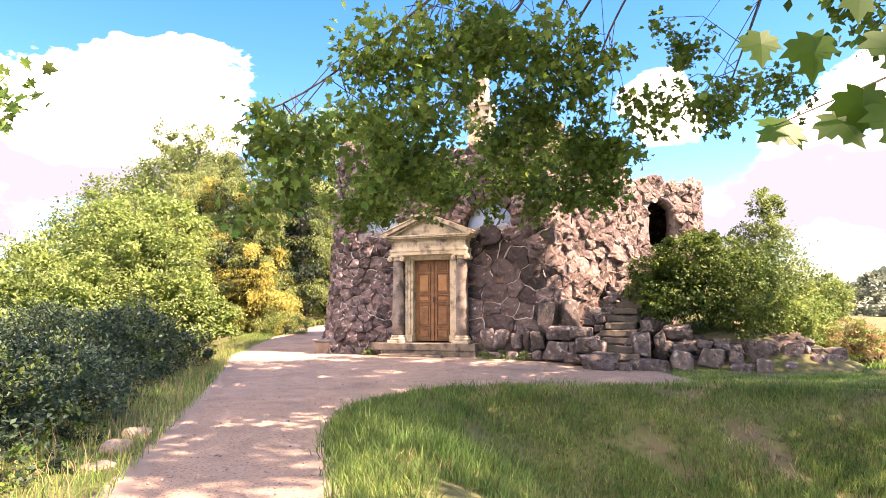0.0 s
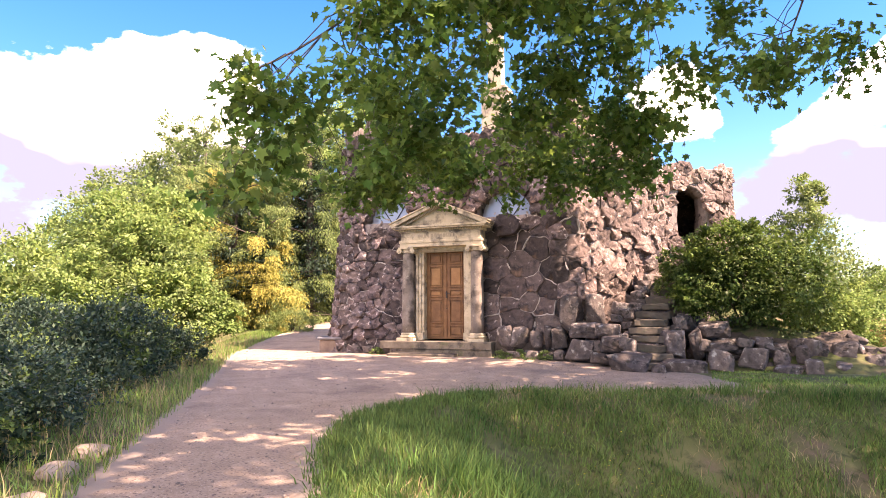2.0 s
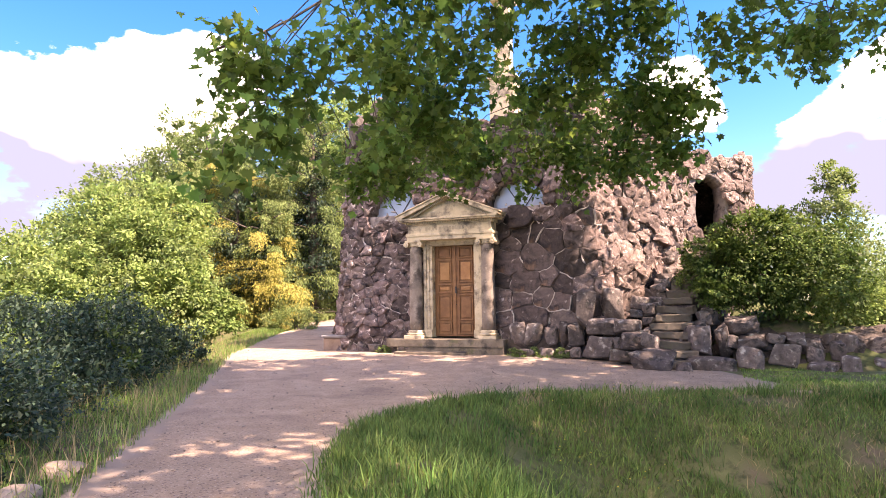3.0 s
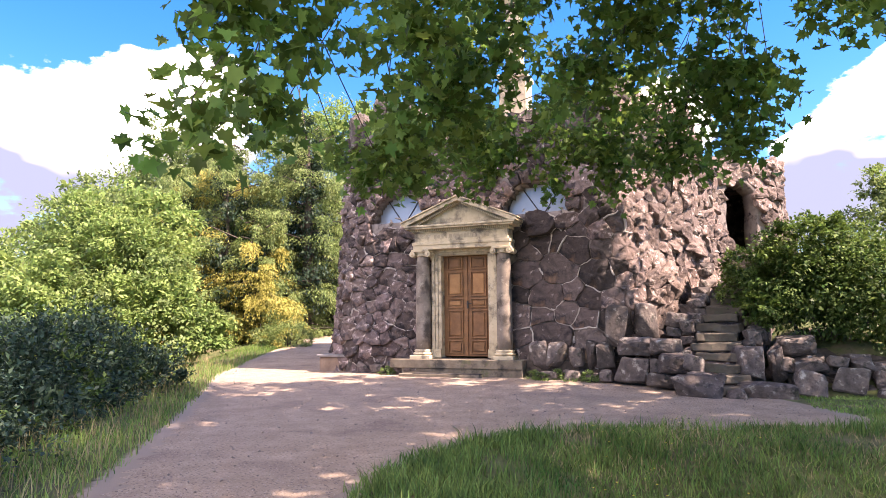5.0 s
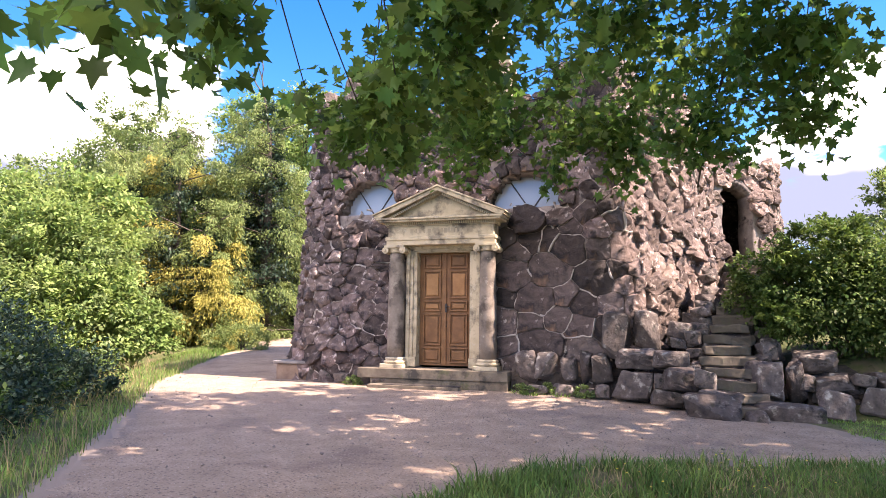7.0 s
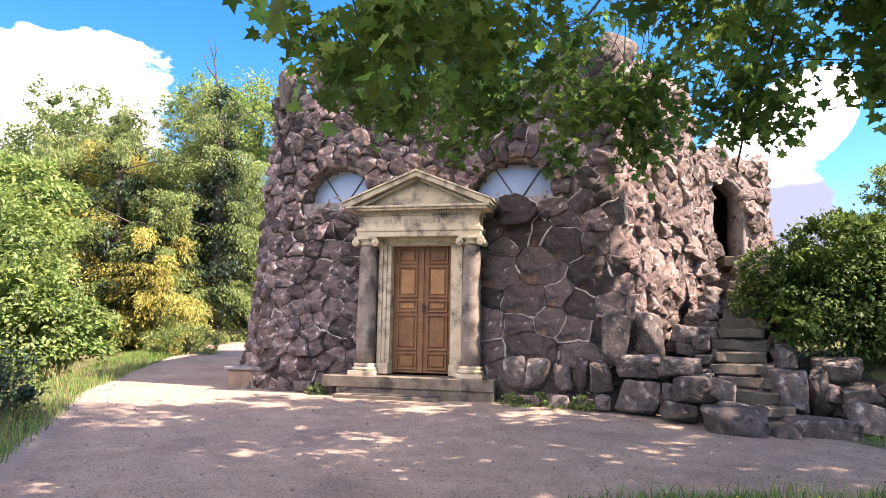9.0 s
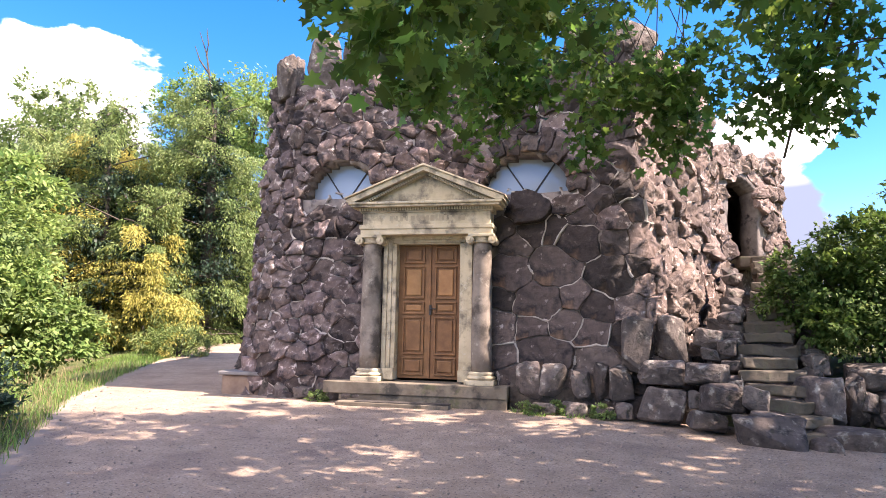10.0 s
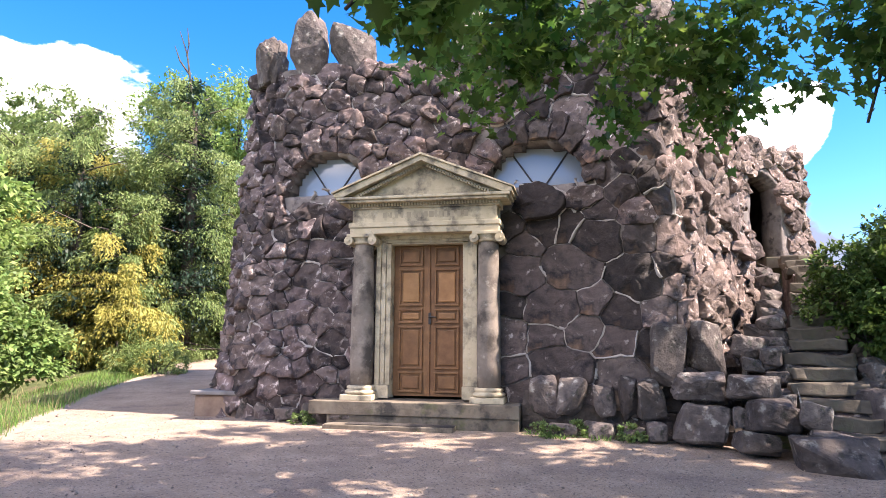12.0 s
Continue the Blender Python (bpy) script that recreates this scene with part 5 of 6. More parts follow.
def build_maple():
    root = tagged(new("maple_tree"), "large maple with low leafy boughs hanging over the path", "tree")
    root.location = (7.0, 5.5, ground_at(7.0, 5.5))
    base = Vector(root.location)
    g = np.random.default_rng(77)
    r = random.Random(77)
    rel = lambda v: Vector(v) - base
    part("trunk", tube([rel((7.0, 5.5, -1.3)), rel((7.05, 5.5, 1.5)), rel((6.8, 5.7, 4.2)), rel((6.4, 6.1, 7.0)), rel((6.1, 6.3, 10.0)), rel((5.2, 7.2, 13.0)), rel((3.4, 9.6, 17.0))], [0.62, 0.48, 0.42, 0.34, 0.24, 0.16, 0.04], 14), BARK, root, smooth=True)
    near = []
    # boughs: from the trunk out to each hanging mass
    for k, (start, bends, masses) in enumerate(BOUGHS):
        pts = [rel(start)] + [rel(b) for b in bends]
        rad = BOUGH_R[k % len(BOUGH_R)] * np.linspace(1, 0, len(pts)) ** 1.5 + 0.012
        line = catmull([tuple(p) for p in pts], 0.25)
        rr = np.interp(np.linspace(0, 1, len(line)), np.linspace(0, 1, len(pts)), rad)
        part("bough", tube(line, list(rr), 7), BARK, root, smooth=True)
        for cx, cy, cz, sx, sy, sz, amount in masses:
            c = rel((cx, cy, cz))
            i = min(range(len(line)), key=lambda q: (line[q] - c).length)
            for t in range(max(3, int(amount / 45))):
                e = c + Vector((r.gauss(0, 0.40) * sx, r.gauss(0, 0.40) * sy, r.gauss(0, 0.40) * sz))
                s = line[max(0, min(len(line) - 1, i + r.randint(-9, 3)))]
                m = s.lerp(e, 0.5) + Vector((r.uniform(-0.15, 0.15), r.uniform(-0.15, 0.15), r.uniform(0.05, 0.3)))
                tip = e + Vector((r.uniform(-0.2, 0.2), r.uniform(-0.2, 0.2), -r.uniform(0.1, 0.3)))
                if t % 3 == 0:
                    part("twig", tube([s, m, e, tip], [0.009, 0.007, 0.005, 0.003], 4), TWIG, root)
                n = int(amount / max(3, int(amount / 45)))
                f = g.random(n)[:, None]
                q = (np.array(e)[None] * (1 - f) + np.array(tip)[None] * f) + g.normal(size=(n, 3)) * np.array([0.15, 0.15, 0.13])
                near.append(q)
    pts = np.concatenate(near)
    leaves("leaves", pts, LEAF_SIZE, LEAF_MAPLE, root, "maple", 0.45, None, 7, spread=0.45)
    # the lowest twig, with single broad leaves facing the path
    twig = [(2.2, 2.7, 2.95), (1.35, 1.95, 2.22), (0.95, 1.72, 2.02), (0.62, 1.55, 1.86)]
    part("twig", tube([rel(p) for p in twig], [0.010, 0.006, 0.004, 0.002], 6), TWIG, root)
    half = [(0.0, 0.0), (0.10, -0.07), (0.30, -0.13), (0.27, 0.03), (0.42, 0.02), (0.56, 0.10), (0.47, 0.20), (0.66, 0.40), (0.47, 0.40), (0.42, 0.53), (0.25, 0.50), (0.24, 0.62), (0.31, 0.74), (0.14, 0.78), (0.0, 1.05)]
    for x, y, z, size, turn, nod in LOW_LEAVES:
        bm = bmesh.new()
        mid = bm.verts.new((0, 0.34, 0))
        rim = [bm.verts.new((px, py, -0.22 * abs(px) - 0.10 * py * py)) for px, py in half] + [bm.verts.new((-px, py, -0.22 * abs(px) - 0.10 * py * py)) for px, py in half[-2:0:-1]]
        for i in range(len(rim)):
            bm.faces.new((mid, rim[i], rim[(i + 1) % len(rim)]))
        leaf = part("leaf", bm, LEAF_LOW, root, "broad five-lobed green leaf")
        leaf.matrix_local = Matrix.Translation(rel((x, y, z))) @ Matrix.Rotation(radians(20), 4, "Z") @ Matrix.Rotation(radians(90 + nod), 4, "X") @ Matrix.Rotation(radians(turn), 4, "Z") @ Matrix.Diagonal((size, size, size, 1))
    # the high crown, seen by its shade
    p, d = blob_points([np.array(q) - np.array([*base, 0, 0, 0]) for q in HIGH], HIGH_LEAVES, g, 0.35, 0.15)
    leaves("upper_crown", p, 0.225, LEAF_MAPLE, root, "quad", 0.3, d * 0.5, 8, ratio=0.9)
    for q in HIGH:
        e = rel(q[:3])
        s = rel((6.6, 5.9, min(q[2] * 0.75, 9)))
        part("limb", tube([s, s.lerp(e, 0.5) + Vector((0, 0, 0.4)), e], [0.16, 0.10, 0.03], 7), BARK, root, smooth=True)
    return root


LOW_LEAVES = [(0.59, 1.53, 2.11, 0.102, 178, -12), (0.71, 1.52, 2.08, 0.123, 185, 8), (0.82, 1.50, 2.23, 0.156, 170, -15), (0.66, 1.58, 1.87, 0.123, 122, -38), (0.75, 1.56, 1.88, 0.123, 205, -30), (0.82, 1.54, 1.93, 0.131, 182, 14), (0.89, 1.52, 1.88, 0.139, 172, -8), (0.90, 1.49, 2.05, 0.156, 165, -20)]
LEAF_SIZE = 0.128
BOUGH_R = (0.055, 0.09, 0.08)
BOUGHS = [
    ((6.6, 5.9, 5.6), [(3.0, 7.0, 8.6), (-0.6, 8.2, 8.0), (-2.4, 8.6, 6.6), (-4.2, 7.4, 4.6), (-5.0, 6.5, 3.8)],
     [(-4.4, 6.5, 3.5, 0.5, 0.6, 0.6, 439), (-3.7, 7.2, 4.0, 0.7, 0.8, 0.8, 496), (-3.7, 8.7, 4.0, 0.8, 0.9, 0.9, 921), (-2.8, 8.4, 5.0, 1.0, 1.1, 1.0, 638), (-4.25, 5.95, 2.6, 0.3, 0.3, 0.3, 105), (-4.7, 7.3, 3.1, 0.4, 0.5, 0.4, 226), (-4.55, 9.2, 3.1, 0.5, 0.5, 0.45, 297), (-1.8, 8.2, 5.3, 0.9, 0.8, 0.5, 549), (-1.4, 9.4, 5.4, 0.9, 0.8, 0.6, 594), (-2.5, 8.9, 5.6, 0.9, 0.8, 0.5, 709), (-3.2, 7.3, 4.9, 0.7, 0.6, 0.4, 480), (-4.7, 9.3, 3.35, 0.7, 0.7, 0.5, 254)]),
    ((6.6, 5.9, 6.2), [(3.4, 8.4, 9.4), (-0.4, 10.4, 8.8), (-2.6, 10.8, 6.4), (-4.8, 10.8, 4.0), (-5.4, 10.6, 3.2)],
     [(-4.2, 10.8, 4.0, 0.8, 1.0, 0.9, 764), (-3.0, 10.6, 5.0, 1.2, 1.1, 1.1, 663), (-4.7, 12.2, 4.0, 0.7, 0.8, 0.65, 638), (-5.0, 10.7, 3.40, 0.35, 0.4, 0.4, 297)]),
    ((6.6, 5.9, 6.6), [(3.0, 9.6, 9.8), (0.0, 12.0, 8.8), (-2.4, 13.4, 6.4), (-4.2, 13.8, 4.4), (-5.2, 13.6, 3.6)],
     [(-4.7, 13.3, 4.15, 0.8, 0.9, 0.75, 921), (-3.5, 13.9, 4.5, 1.0, 0.9, 1.0, 921), (-2.6, 13.8, 4.2, 0.8, 0.8, 0.8, 709)]),
    ((6.6, 5.9, 6.2), [(4.0, 9.0, 9.0), (1.0, 11.0, 8.4), (-0.8, 11.6, 6.4), (-1.6, 12.6, 4.0), (-1.8, 13.0, 3.1)],
     [(-1.0, 11.3, 4.3, 0.7, 0.8, 0.8, 814), (-1.8, 12.8, 3.8, 0.6, 0.7, 0.7, 638), (-0.9, 11.5, 3.5, 0.35, 0.4, 0.4, 212), (-1.7, 12.7, 4.6, 0.7, 0.7, 0.6, 354)]),
    ((6.6, 5.9, 6.4), [(3.4, 8.4, 9.6), (0.2, 9.8, 8.4), (-1.6, 10.4, 6.2), (-2.2, 10.8, 4.6)],
     [(-2.0, 10.6, 4.9, 0.8, 0.8, 0.7, 850), (-2.5, 11.2, 4.3, 0.6, 0.6, 0.5, 420), (-1.2, 10.4, 5.2, 0.7, 0.7, 0.5, 420)]),
    ((6.6, 5.9, 6.4), [(4.0, 9.2, 9.4), (2.4, 11.0, 8.0), (1.2, 11.4, 5.2)],
     [(0.9, 11.2, 4.8, 0.55, 0.6, 0.5, 396), (1.8, 12.0, 5.2, 0.6, 0.7, 0.5, 297), (0.0, 9.8, 4.5, 0.5, 0.6, 0.4, 268), (0.4, 13.3, 6.6, 0.8, 0.8, 0.7, 354)]),
    ((6.6, 5.9, 4.6), [(4.0, 4.0, 4.4), (2.2, 2.7, 2.95)], []),
    ((6.6, 5.9, 6.0), [(3.0, 3.0, 7.4), (-2.0, 1.2, 6.8), (-4.8, 1.9, 4.8), (-4.9, 3.0, 3.6)],
     [(-5.0, 3.15, 3.2, 0.26, 0.3, 0.35, 114)]),
]
HIGH = [(-1.6, 12.6, 9.6, 1.9, 1.7, 0.9), (-0.4, 14.2, 9.8, 1.6, 1.4, 0.8), (5.8, 14.6, 10.2, 1.8, 1.5, 1.1), (9.5, 13.9, 10.6, 2.2, 1.5, 1.2), (10.0, 13.0, 10.0, 3.5, 3.2, 2.2), (6.5, 11.5, 9.6, 2.6, 2.6, 1.6), (2.2, 14.4, 9.6, 2.4, 1.5, 1.0), (0.5, 6.5, 8.6, 2.6, 2.6, 1.2), (-0.5, 10.0, 9.2, 2.4, 2.4, 1.2), (2.5, 12.5, 9.5, 2.4, 2.2, 1.2), (6.5, 9.2, 10.0, 3.3, 3.0, 2.2), (3.0, 9.0, 9.0, 3.0, 3.0, 1.8), (2.6, 10.4, 17.0, 3.2, 2.8, 2.0), (8.5, 3.0, 9.0, 2.7, 2.7, 2.0), (9.0, 8.5, 9.0, 3.2, 3.4, 2.4), (4.0, 12.5, 8.0, 2.6, 2.6, 1.6), (6.2, 6.4, 13.0, 3.0, 3.0, 1.8)]
HIGH_LEAVES = 38000
build_maple()

# ---- grass ----


def blades(name, px, py, tall, width, mat, label, seed, lean=0.35):
    g = np.random.default_rng(seed)
    n = len(px)
    pz = height(px, py) - 0.03
    a = g.uniform(0, math.tau, n)
    h = tall * g.uniform(0.45, 1.25, n)
    w = width * g.uniform(0.7, 1.3, n)
    lx, ly = g.normal(0, lean, n) * h, g.normal(0, lean, n) * h
    b = np.stack([px, py, pz], 1)
    s = np.stack([np.cos(a) * w / 2, np.sin(a) * w / 2, np.zeros(n)], 1)
    mid = b + np.stack([lx * 0.35, ly * 0.35, h * 0.6], 1)
    tip = b + np.stack([lx, ly, h * 0.95], 1)
    v = np.stack([b - s, b + s, mid + s * 0.75, tip, mid - s * 0.75], 1).reshape(-1, 3)
    i = np.arange(n)[:, None] * 5
    f = np.concatenate([i + np.array([[0, 1, 2]]), i + np.array([[0, 2, 4]]), i + np.array([[4, 2, 3]])], 1).reshape(-1, 3)
    ob = raw(name, v, f, mat)
    return tagged(ob, label, "grass", kind="stuff")


def grow_grass():
    g = np.random.default_rng(9)

    def scatter(n, x0, x1, y0, y1, keep, patch=0.0, scale=0.8):
        x, y = g.uniform(x0, x1, n), g.uniform(y0, y1, n)
        k = keep(x, y)
        if patch:
            k &= np.array([noise.noise((a * scale, b * scale, 2.0)) for a, b in zip(x, y)]) + g.normal(0, 0.12, n) > patch
        return x[k], y[k]
    off_path = lambda x, y: inside_and_distance(x, y, PATH_LOOP) < -0.03 + g.normal(0, 0.05, len(x))
    right = lambda x, y: off_path(x, y) & (side_of(x, y, RIGHT_EDGE + [(3.0, 12.8)]) < 0.1)
    left = lambda x, y: off_path(x, y) & (side_of(x, y, LEFT_EDGE) > 0) & (side_of(x, y, LEFT_EDGE) < 2.6)
    # lawn and tufts under the maple use the grass colour darkened for shade
    x, y = scatter(230000, -4.4, 6.5, 1.5, 13.5, right, -0.16, 1.1)
    blades("lawn_grass", x, y, 0.13, 0.012, GRASS_SHADED, "short patchy lawn grass, tree shade put into its blade colour", 91)
    x, y = scatter(76000, -4.4, 4.5, 2.0, 12.6, right, 0.10, 1.9)
    blades("meadow_tufts", x, y, 0.21, 0.010, GRASS_SHADED, "longer tufts of green meadow grass, shade put into their colour", 92)
    x, y = scatter(26000, -3.0, 6.5, 4.0, 13.0, right, 0.05, 0.6)
    blades("dry_grass", x, y, 0.14, 0.009, GRASS_DRY, "dry straw-coloured grass blades", 93, 0.6)
    x, y = scatter(150000, -17.0, -1.0, 1.5, 24.0, left, -0.45)
    blades("verge_grass", x, y, 0.16, 0.011, GRASS, "tall green grass verge along the path", 94)
    x, y = scatter(14000, -15.0, -2.0, 1.5, 20.0, left, 0.0, 1.5)
    blades("dry_grass", x, y, 0.34, 0.008, GRASS_DRY, "dry grass stalks on the path verge", 95, 0.3)
    x, y = scatter(70000, 0.0, 12.0, 12.4, 17.0, lambda x, y: off_path(x, y) & (np.hypot(x - 2, y - 15.8) > 1.0), -0.4)
    blades("lawn_grass", x, y, 0.07, 0.014, GRASS, "short bright lawn beside the rockery", 96)
    x, y = scatter(50000, 3.0, 26.0, 16.0, 48.0, lambda x, y: x > 3.0, -0.6)
    blades("meadow_grass", x, y, 0.16, 0.05, GRASS, "sunlit meadow grass beyond the rockery", 97)
    x, y = g.normal(-2.0, 0.35, 1500), g.normal(6.5, 0.45, 1500)
    blades("meadow_tufts", x, y, 0.28, 0.012, GRASS, "tall bright tuft of meadow grass on the rim", 99, 0.3)
    # low weeds at the wall foot
    x, y = g.uniform(-4.9, -2.6, 900), g.uniform(15.9, 16.35, 900)
    k = np.array([noise.noise((a * 2.4, b * 2.4, 7.0)) > 0.0 for a, b in zip(x, y)])
    blades("wall_weeds", x[k], y[k], 0.10, 0.02, GRASS, "low weeds along the foot of the rocks", 98, 0.6)


grow_grass()


def flowers():
    g = random.Random(4)
    head = bmesh.new()
    for k in range(7):
        a = k * math.tau / 7
        v = [head.verts.new((0, 0, 0)), head.verts.new((0.009 * math.cos(a - 0.3), 0.009 * math.sin(a - 0.3), 0.003)), head.verts.new((0.013 * math.cos(a), 0.013 * math.sin(a), 0.004)), head.verts.new((0.009 * math.cos(a + 0.3), 0.009 * math.sin(a + 0.3), 0.003))]
        head.faces.new(v)
    h1 = mesh_of("flower_head", head, FLOWER_Y)
    stalk = mesh_of("flower_stalk", tube([(0, 0, 0), (0.01, 0, 0.1), (0, 0, 0.2)], [0.002, 0.002, 0.0015], 4), GRASS)
    for k in range(60):
        cx, cy = g.choice(((-2.6, 10.2), (-1.6, 10.6), (-2.2, 9.2), (-1.0, 9.0)))
        x, y = cx + g.gauss(0, 0.3), cy + g.gauss(0, 0.3)
        root = tagged(new("wildflower"), "small yellow wildflower standing in the grass", "flower", "wildflowers in the grass")
        root.location = (x, y, ground_at(x, y) - 0.02)
        root.rotation_euler = (g.uniform(-0.2, 0.2), g.uniform(-0.2, 0.2), g.uniform(0, 6))
        s, f = new("stalk", stalk), new("flower_head", h1)
        s.parent = f.parent = root
        f.location = (0, 0, 0.2)
        s["label"] = "thin green stalk"


flowers()


def pebbles():
    g = np.random.default_rng(15)
    n = 7000
    x, y = g.uniform(-13.5, 0.5, n), g.uniform(2.5, 17.2, n)
    k = inside_and_distance(x, y, PATH_LOOP) > 0.1
    x, y = x[k], y[k]
    n = len(x)
    s = g.gamma(2.0, 0.0028, n) + 0.003
    c = np.stack([x, y, height(x, y) + 0.012], 1)
    base = np.array([(1, 0, 0.1), (0.2, 1, 0), (-1, 0.2, 0.1), (-0.1, -1, 0), (0.1, 0, 0.75), (0, 0, -0.5)])
    a = g.uniform(0, math.tau, n)
    rot = np.stack([np.stack([np.cos(a), -np.sin(a), 0 * a], 1), np.stack([np.sin(a), np.cos(a), 0 * a], 1), np.stack([0 * a, 0 * a, 1 + 0 * a], 1)], 1)
    v = np.einsum("nij,kj->nki", rot, base) * s[:, None, None] + c[:, None]
    tri = np.array([(0, 1, 4), (1, 2, 4), (2, 3, 4), (3, 0, 4), (1, 0, 5), (2, 1, 5), (3, 2, 5), (0, 3, 5)])
    f = (np.arange(n)[:, None, None] * 6 + tri[None]).reshape(-1, 3)
    tagged(raw("pebbles", v.reshape(-1, 3), f, PEBBLE), "loose brownish pebbles scattered on the gravel path", "pebbles", kind="stuff")


PEBBLE = material("pebble", (0.16, 0.125, 0.10), (0.34, 0.28, 0.23), 9.0, 0.9, 0.0, 10.0, 0.35, island=True)
pebbles()
for wx, wy, wr in ((-4.62, 16.15, 0.20), (-3.55, 16.0, 0.16), (-8.15, 16.5, 0.17), (-4.2, 16.2, 0.13)):
    bush("wall_weed", "small leafy weed at the foot of the rocks", "weed", [(wx, wy, 0.16, wr, wr * 0.8, 0.14)], 700, 0.05, LEAF_MID, (wx, wy, 0.03), int(-wx * 100), stems=3, stem_r=0.006, satellites=3, extra=(LEAF_LIGHT, 0.4, 0.04))

# ---- stones of the wall ----


def cells(seeds, stretch=0.8):
    """Cells of (s, z, reach) seeds, the larger reach taking more room, as loops of points."""
    pts = np.array(seeds)
    q = pts[:, :2] * np.array([stretch, 1.0])
    weight = pts[:, 2] ** 2 * 0.25
    out = []
    for i, c in enumerate(q):
        d = ((q - c) ** 2).sum(1)
        near = np.argsort(d)[1:30]
        loop = [(c[0] + a, c[1] + b) for a, b in ((-0.9, -0.9), (0.9, -0.9), (0.9, 0.9), (-0.9, 0.9))]
        for j in near:
            nrm = q[j] - c
            m = c + nrm * (0.5 + max(-0.3, min(0.3, (weight[i] - weight[j]) / (2 * d[j]))))
            new_loop = []
            for a, b in zip(loop, loop[1:] + loop[:1]):
                da, db = (a[0] - m[0]) * nrm[0] + (a[1] - m[1]) * nrm[1], (b[0] - m[0]) * nrm[0] + (b[1] - m[1]) * nrm[1]
                if da <= 0:
                    new_loop.append(a)
                if (da < 0) != (db < 0):
                    t = da / (da - db)
                    new_loop.append((a[0] + (b[0] - a[0]) * t, a[1] + (b[1] - a[1]) * t))
            loop = new_loop
        out.append([(a / stretch, b) for a, b in loop])
    return pts, out


def joints(loops):
    """Raised pale pointing, broken here and there, along the joints of the wall."""
    rnd = random.Random(31)
    seen, verts, faces = set(), [], []
    for loop in loops:
        for a, b in zip(loop, loop[1:] + loop[:1]):
            s, z = (a[0] + b[0]) / 2, (a[1] + b[1]) / 2
            key = (round(s, 2), round(z, 2))
            length = math.hypot(b[0] - a[0], b[1] - a[1])
            if key in seen or length < 0.05:
                continue
            seen.add(key)
            on_flank = s > S_CORNER - 0.4
            flat_part = S_DOOR + 1.0 < s < S_CORNER - 0.4 and z < 3.3
            if rnd.random() > (0.10 if on_flank else 0.70 if flat_part else 0.45) or z > wall_top(s) - 0.1 or z < 0.05:
                continue
            if in_opening(s, z, 0.30) or behind_portal(s, z) or abs(s - S_DOOR) < 1.14 and z < 3.4 or s < S_LEFT - 2.5:
                continue
            t0, t1 = (0.0, 1.0) if rnd.random() < 0.6 else (rnd.uniform(0, 0.3), rnd.uniform(0.6, 1.0))
            w, out = rnd.uniform(0.009, 0.021), rnd.uniform(0.035, 0.07) + (0.03 if on_flank else 0)
            ds, dz = (b[0] - a[0]) / length, (b[1] - a[1]) / length
            steps, k0, js = 7, len(verts), 0.0
            for k in range(steps):
                t = t0 + (t1 - t0) * k / (steps - 1)
                js = js * 0.6 + rnd.gauss(0, 0.007)
                ps, pz = a[0] + (b[0] - a[0]) * t - dz * js, a[1] + (b[1] - a[1]) * t + ds * js
                ww = w * rnd.uniform(0.5, 1.4)
                ps, pz = warp(ps, pz)
                for q, o in ((-1.6, -0.01), (-0.7, out), (0.7, out), (1.6, -0.01)):
                    verts.append(wall_point(ps - dz * ww * q, pz + ds * ww * q, o))
            for k in range(steps - 1):
                for q in range(3):
                    i = k0 + k * 4 + q
                    faces.append((i, i + 4, i + 5, i + 1))
    tagged(raw("mortar_joints", verts, faces, POINTING, WALL), kind="stuff")


def warp(s, z):
    """The joints wander: a small shift of each place of the wall."""
    return (s + 0.075 * noise.noise((s * 2.0, z * 2.0, 11.0)) + 0.040 * noise.noise((s * 5.5, z * 5.5, 3.0)),
            z + 0.075 * noise.noise((s * 2.0, z * 2.0, 31.0)) + 0.040 * noise.noise((s * 5.5, z * 5.5, 43.0)))


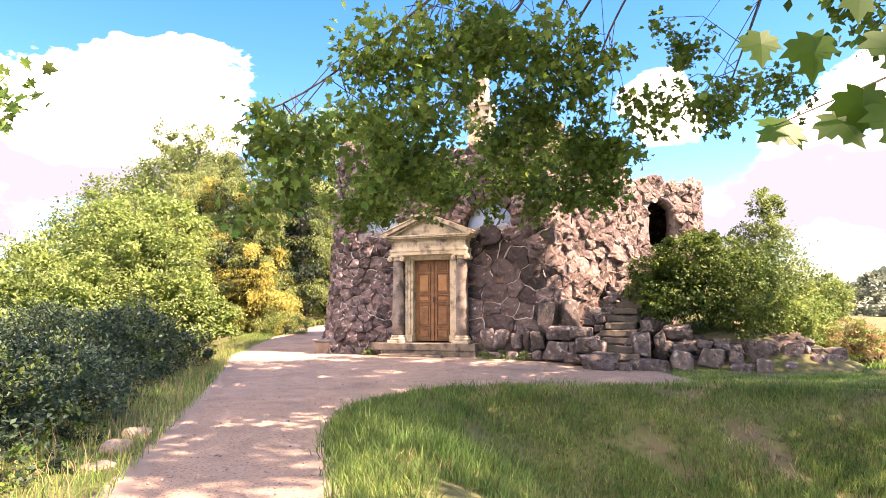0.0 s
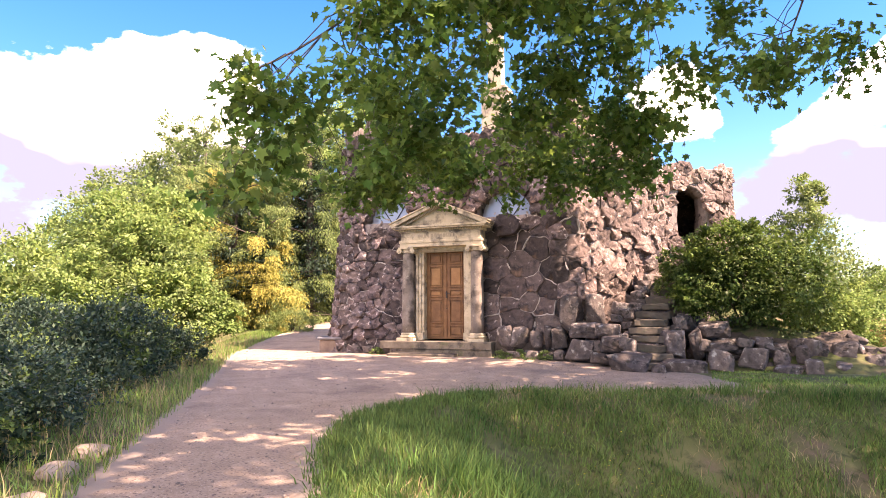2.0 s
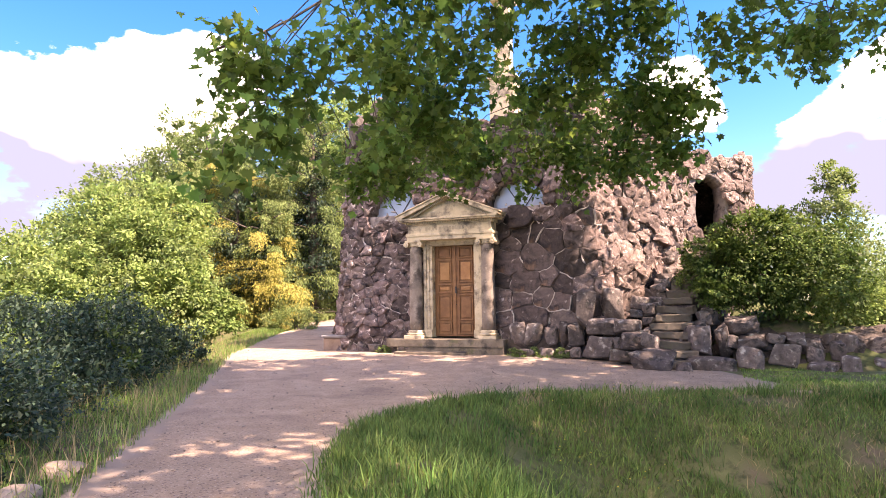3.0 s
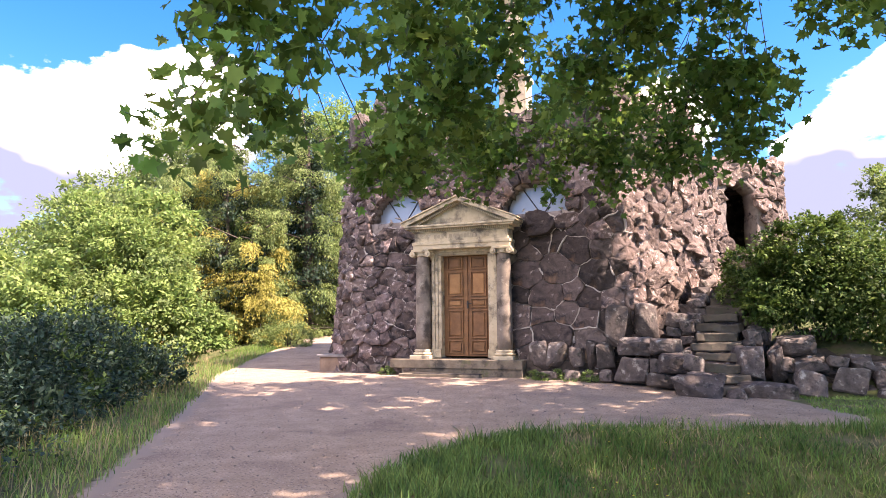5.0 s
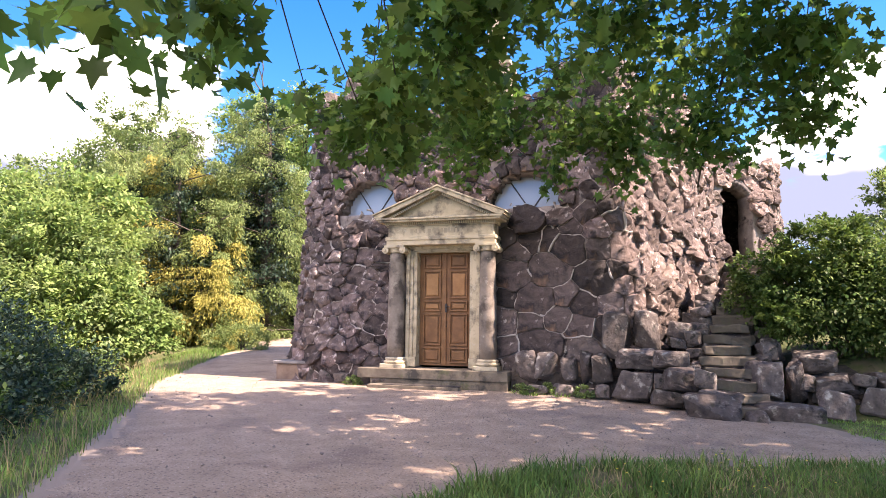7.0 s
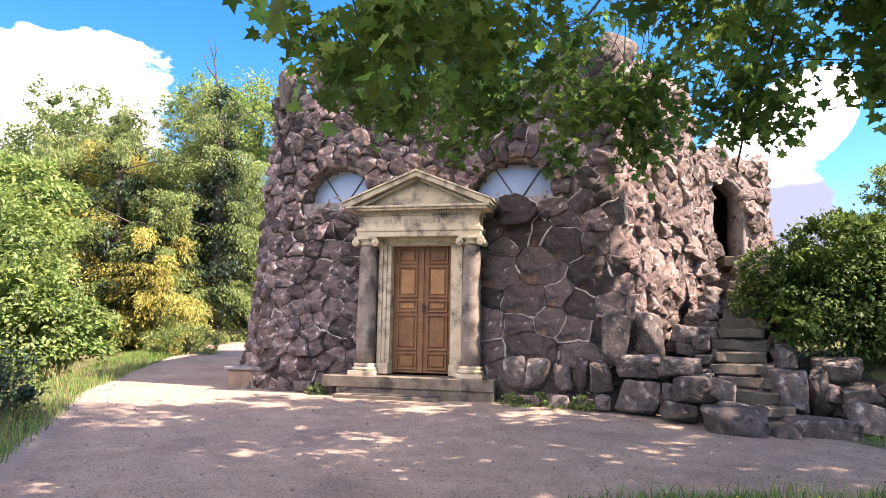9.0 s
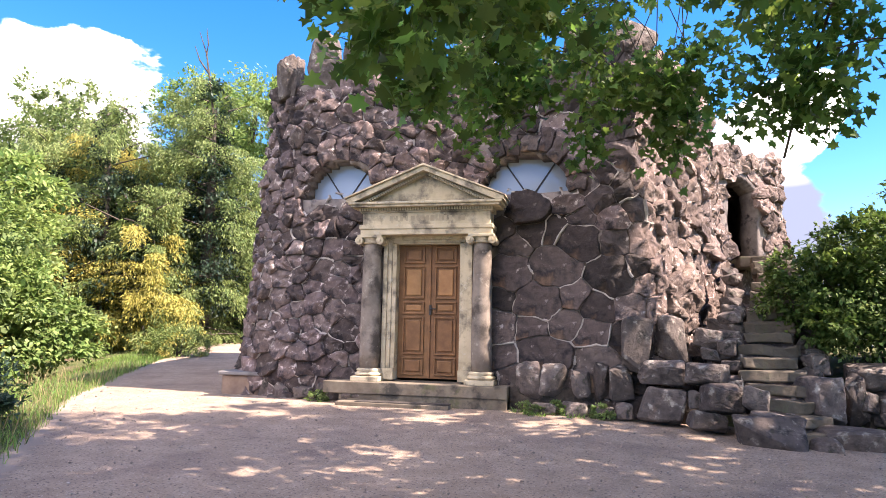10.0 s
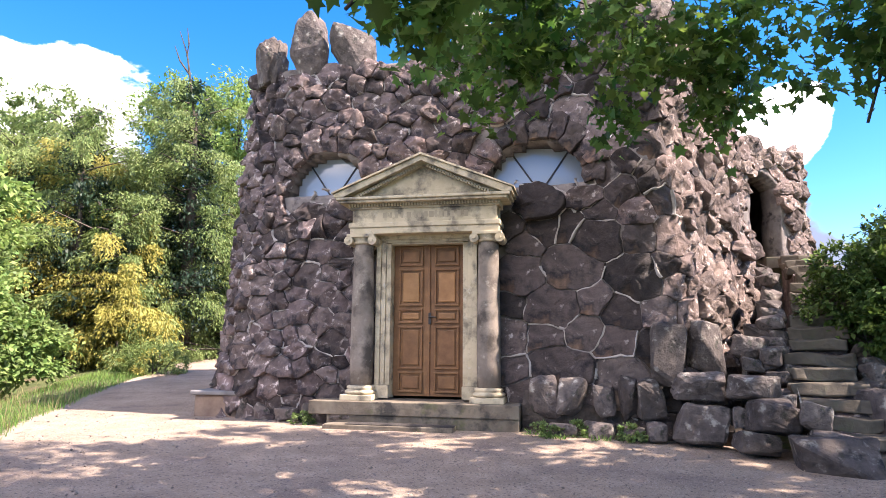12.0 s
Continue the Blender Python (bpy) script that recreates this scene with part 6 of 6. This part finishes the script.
def stone_shape(loop, depth, rnd, tilt, ragged, facets):
    """A split stone that fills a loop of the wall: one main face, cut by a few oblique ones. Points and triangles."""
    n, ring = len(loop), []
    for k in range(n):
        a, b = loop[k], loop[(k + 1) % n]
        steps = int(math.hypot(b[0] - a[0], b[1] - a[1]) / 0.085) + 1
        if steps == 1 and math.hypot(b[0] - a[0], b[1] - a[1]) < 0.03:
            continue
        ring += [warp(a[0] + (b[0] - a[0]) * i / steps, a[1] + (b[1] - a[1]) * i / steps) for i in range(steps)]
    if len(ring) < 4:
        return None
    if sum(p[0] * q[1] - q[0] * p[1] for p, q in zip(ring, ring[1:] + ring[:1])) < 0:
        ring.reverse()
    cs, cz = sum(p[0] for p in ring) / len(ring), sum(p[1] for p in ring) / len(ring)
    size = sum(math.hypot(p[0] - cs, p[1] - cz) for p in ring) / len(ring)
    f0 = max(0.5, 1 - rnd.uniform(0.002, 0.014) / size)
    planes = [(depth, rnd.gauss(0, tilt), rnd.gauss(0, tilt))]
    for _ in range(facets):
        a, slope, c = rnd.uniform(0, math.tau), rnd.uniform(0.35, 1.3), size * rnd.uniform(0.15, 0.75)
        planes.append((depth + slope * c, -slope * math.cos(a), -slope * math.sin(a)))
    seat = Vector((cs, cz, rnd.uniform(0, 50)))
    own, m, verts, faces = wall_lump(cs, cz), len(ring), [], []

    def place(ds, dz, sunk=False, rim=False):
        if sunk:
            o = -0.06
        else:
            o = min(p[0] + p[1] * ds + p[2] * dz for p in planes) * (0.94 if rim else 1.0)
            q = Vector((ds, dz, 0)) + seat
            step = noise.noise(q * 3.6)
            o += ragged * (rnd.gauss(0, 0.4) + 2.6 * (0.5 - abs(step)) * (1 if step > 0 else -0.5) + 1.6 * noise.noise(q * 9))
            o = max(o, 0.034)
        verts.append(wall_point(cs + ds, cz + dz, o, 0.6 * own + 0.4 * wall_lump(cs + ds, cz + dz)))

    levels = (1.0, 0.99, 0.95, 0.66, 0.34) if size > 0.16 else (1.0, 0.98, 0.88, 0.45)
    for i, f in enumerate(levels):
        for p in ring:
            place((p[0] - cs) * f0 * f, (p[1] - cz) * f0 * f, i == 0, i == 1)
    place(0.0, 0.0)
    for i in range(len(levels) - 1):
        for k in range(m):
            a, b = i * m + k, i * m + (k + 1) % m
            faces += [(a, b, b + m), (a, b + m, a + m)]
    last = (len(levels) - 1) * m
    faces += [(last + k, last + (k + 1) % m, last + m) for k in range(m)]
    return verts, faces, wall_point(cs, cz, depth)


def build_stones():
    rnd = random.Random(12)
    seeds, tries = [], 0
    s0, s1 = s_near(-10.2, 20.0), s_near(1.5, 24.0)
    grid = {}
    while tries < 70000:
        tries += 1
        s, z = rnd.uniform(s0, s1), rnd.uniform(-0.3, 6.6)
        flat_part = S_DOOR + 1.0 < s < S_CORNER and z < 3.4
        if tries < 900 and S_DOOR + 0.9 < s < S_CORNER + 0.6:
            r = rnd.uniform(0.50, 0.68)
        else:
            r = (0.40 if flat_part else 0.265 if s < S_CORNER else 0.36) * rnd.uniform(0.62, 1.25)
        key = (int(s / 0.75), int(z / 0.75))
        ok = True
        for a in (-1, 0, 1):
            for b in (-1, 0, 1):
                for t in grid.get((key[0] + a, key[1] + b), ()):
                    if ((t[0] - s) * 0.8) ** 2 + (t[1] - z) ** 2 < ((r + t[2]) / 2) ** 2:
                        ok = False
        if ok:
            grid.setdefault(key, []).append((s, z, r))
            seeds.append((s, z, r))
    pts, loops = cells(seeds)
    jobs = []
    for (s, z, _), loop in zip(pts, loops):
        near_window = any(z > WIN_Z - 0.1 and math.hypot(s - c, (z - WIN_Z) * 1.05) < WIN_R + 0.20 for c in (S_WL, S_WR))
        if z > wall_top(s) + 0.02 or in_opening(s, z, 0.14 if s > S_CORNER else 0.05) or near_window or behind_portal(s, z) or len(loop) < 3:
            continue
        jobs.append((s, z, loop, False))
    # stones set like rays round the half-round windows
    for c in (S_WL, S_WR):
        a = -0.06
        while a < math.pi + 0.05:
            b = a + rnd.uniform(0.26, 0.46)
            r0, r1 = WIN_R * rnd.uniform(0.93, 1.0), WIN_R + rnd.uniform(0.26, 0.42)
            loop = [(c + r * math.cos(q), WIN_Z + r * math.sin(q)) for r, q in ((r0, a), (r1, a + 0.02), (r1 * 1.03, (a + b) / 2), (r1, b - 0.02), (r0, b))]
            mid = (a + b) / 2
            sm, zm = c + WIN_R * 1.2 * math.cos(mid), WIN_Z + WIN_R * 1.2 * math.sin(mid)
            if not behind_portal(sm, zm):
                jobs.append((sm, zm, loop, True))
            a = b
    jobs.sort(key=lambda j: (j[0] - S_DOOR) ** 2 + (j[1] - 1.8) ** 2)
    count, rest = 0, {STONE_JOINED: ([], []), STONE_DARK: ([], []), STONE_FLANK_LIT: ([], [])}
    for s, z, loop, ray in jobs:
        flank = float(smooth_step(S_CORNER - 0.5, S_CORNER + 0.4, s))
        flat_part = S_DOOR + 1.0 < s < S_CORNER - 0.5 and z < 3.3
        depth = rnd.uniform(0.10, 0.15) if ray else rnd.uniform(0.035, 0.085) if flat_part else rnd.uniform(0.06, 0.19) * (1 - 0.30 * flank)
        made = stone_shape(loop, depth, rnd, 0.08 if flat_part or ray else 0.24 - 0.06 * flank, 0.010 if flat_part else 0.020 + 0.006 * flank, rnd.choice((0, 1, 2)) if flat_part else rnd.choice((1, 1, 2, 2) if flank > 0.5 else (1, 2, 3, 4)))
        if made is None:
            continue
        verts, faces, c = made
        # stones past the corner take the colour with sunlight painted in
        if count < 300:
            ob = raw("stone", [v - c for v in verts], faces, STONE_FLANK_LIT if s > S_CORNER + 0.1 else STONE_DARK if S_DOOR + 1.1 < s and rnd.random() < 0.85 else STONE, WALL)
            ob.location = c
            count += 1
        else:
            vs, fs = rest[STONE_FLANK_LIT if s > S_CORNER + 0.1 else STONE_DARK if S_DOOR + 1.1 < s else STONE_JOINED]
            k0 = len(vs)
            vs += verts
            fs += [tuple(v + k0 for v in f) for f in faces]
    joints(loops)
    for mat, (vs, fs) in rest.items():
        tagged(raw("stones", vs, fs, mat, WALL), kind="stuff")


build_stones()
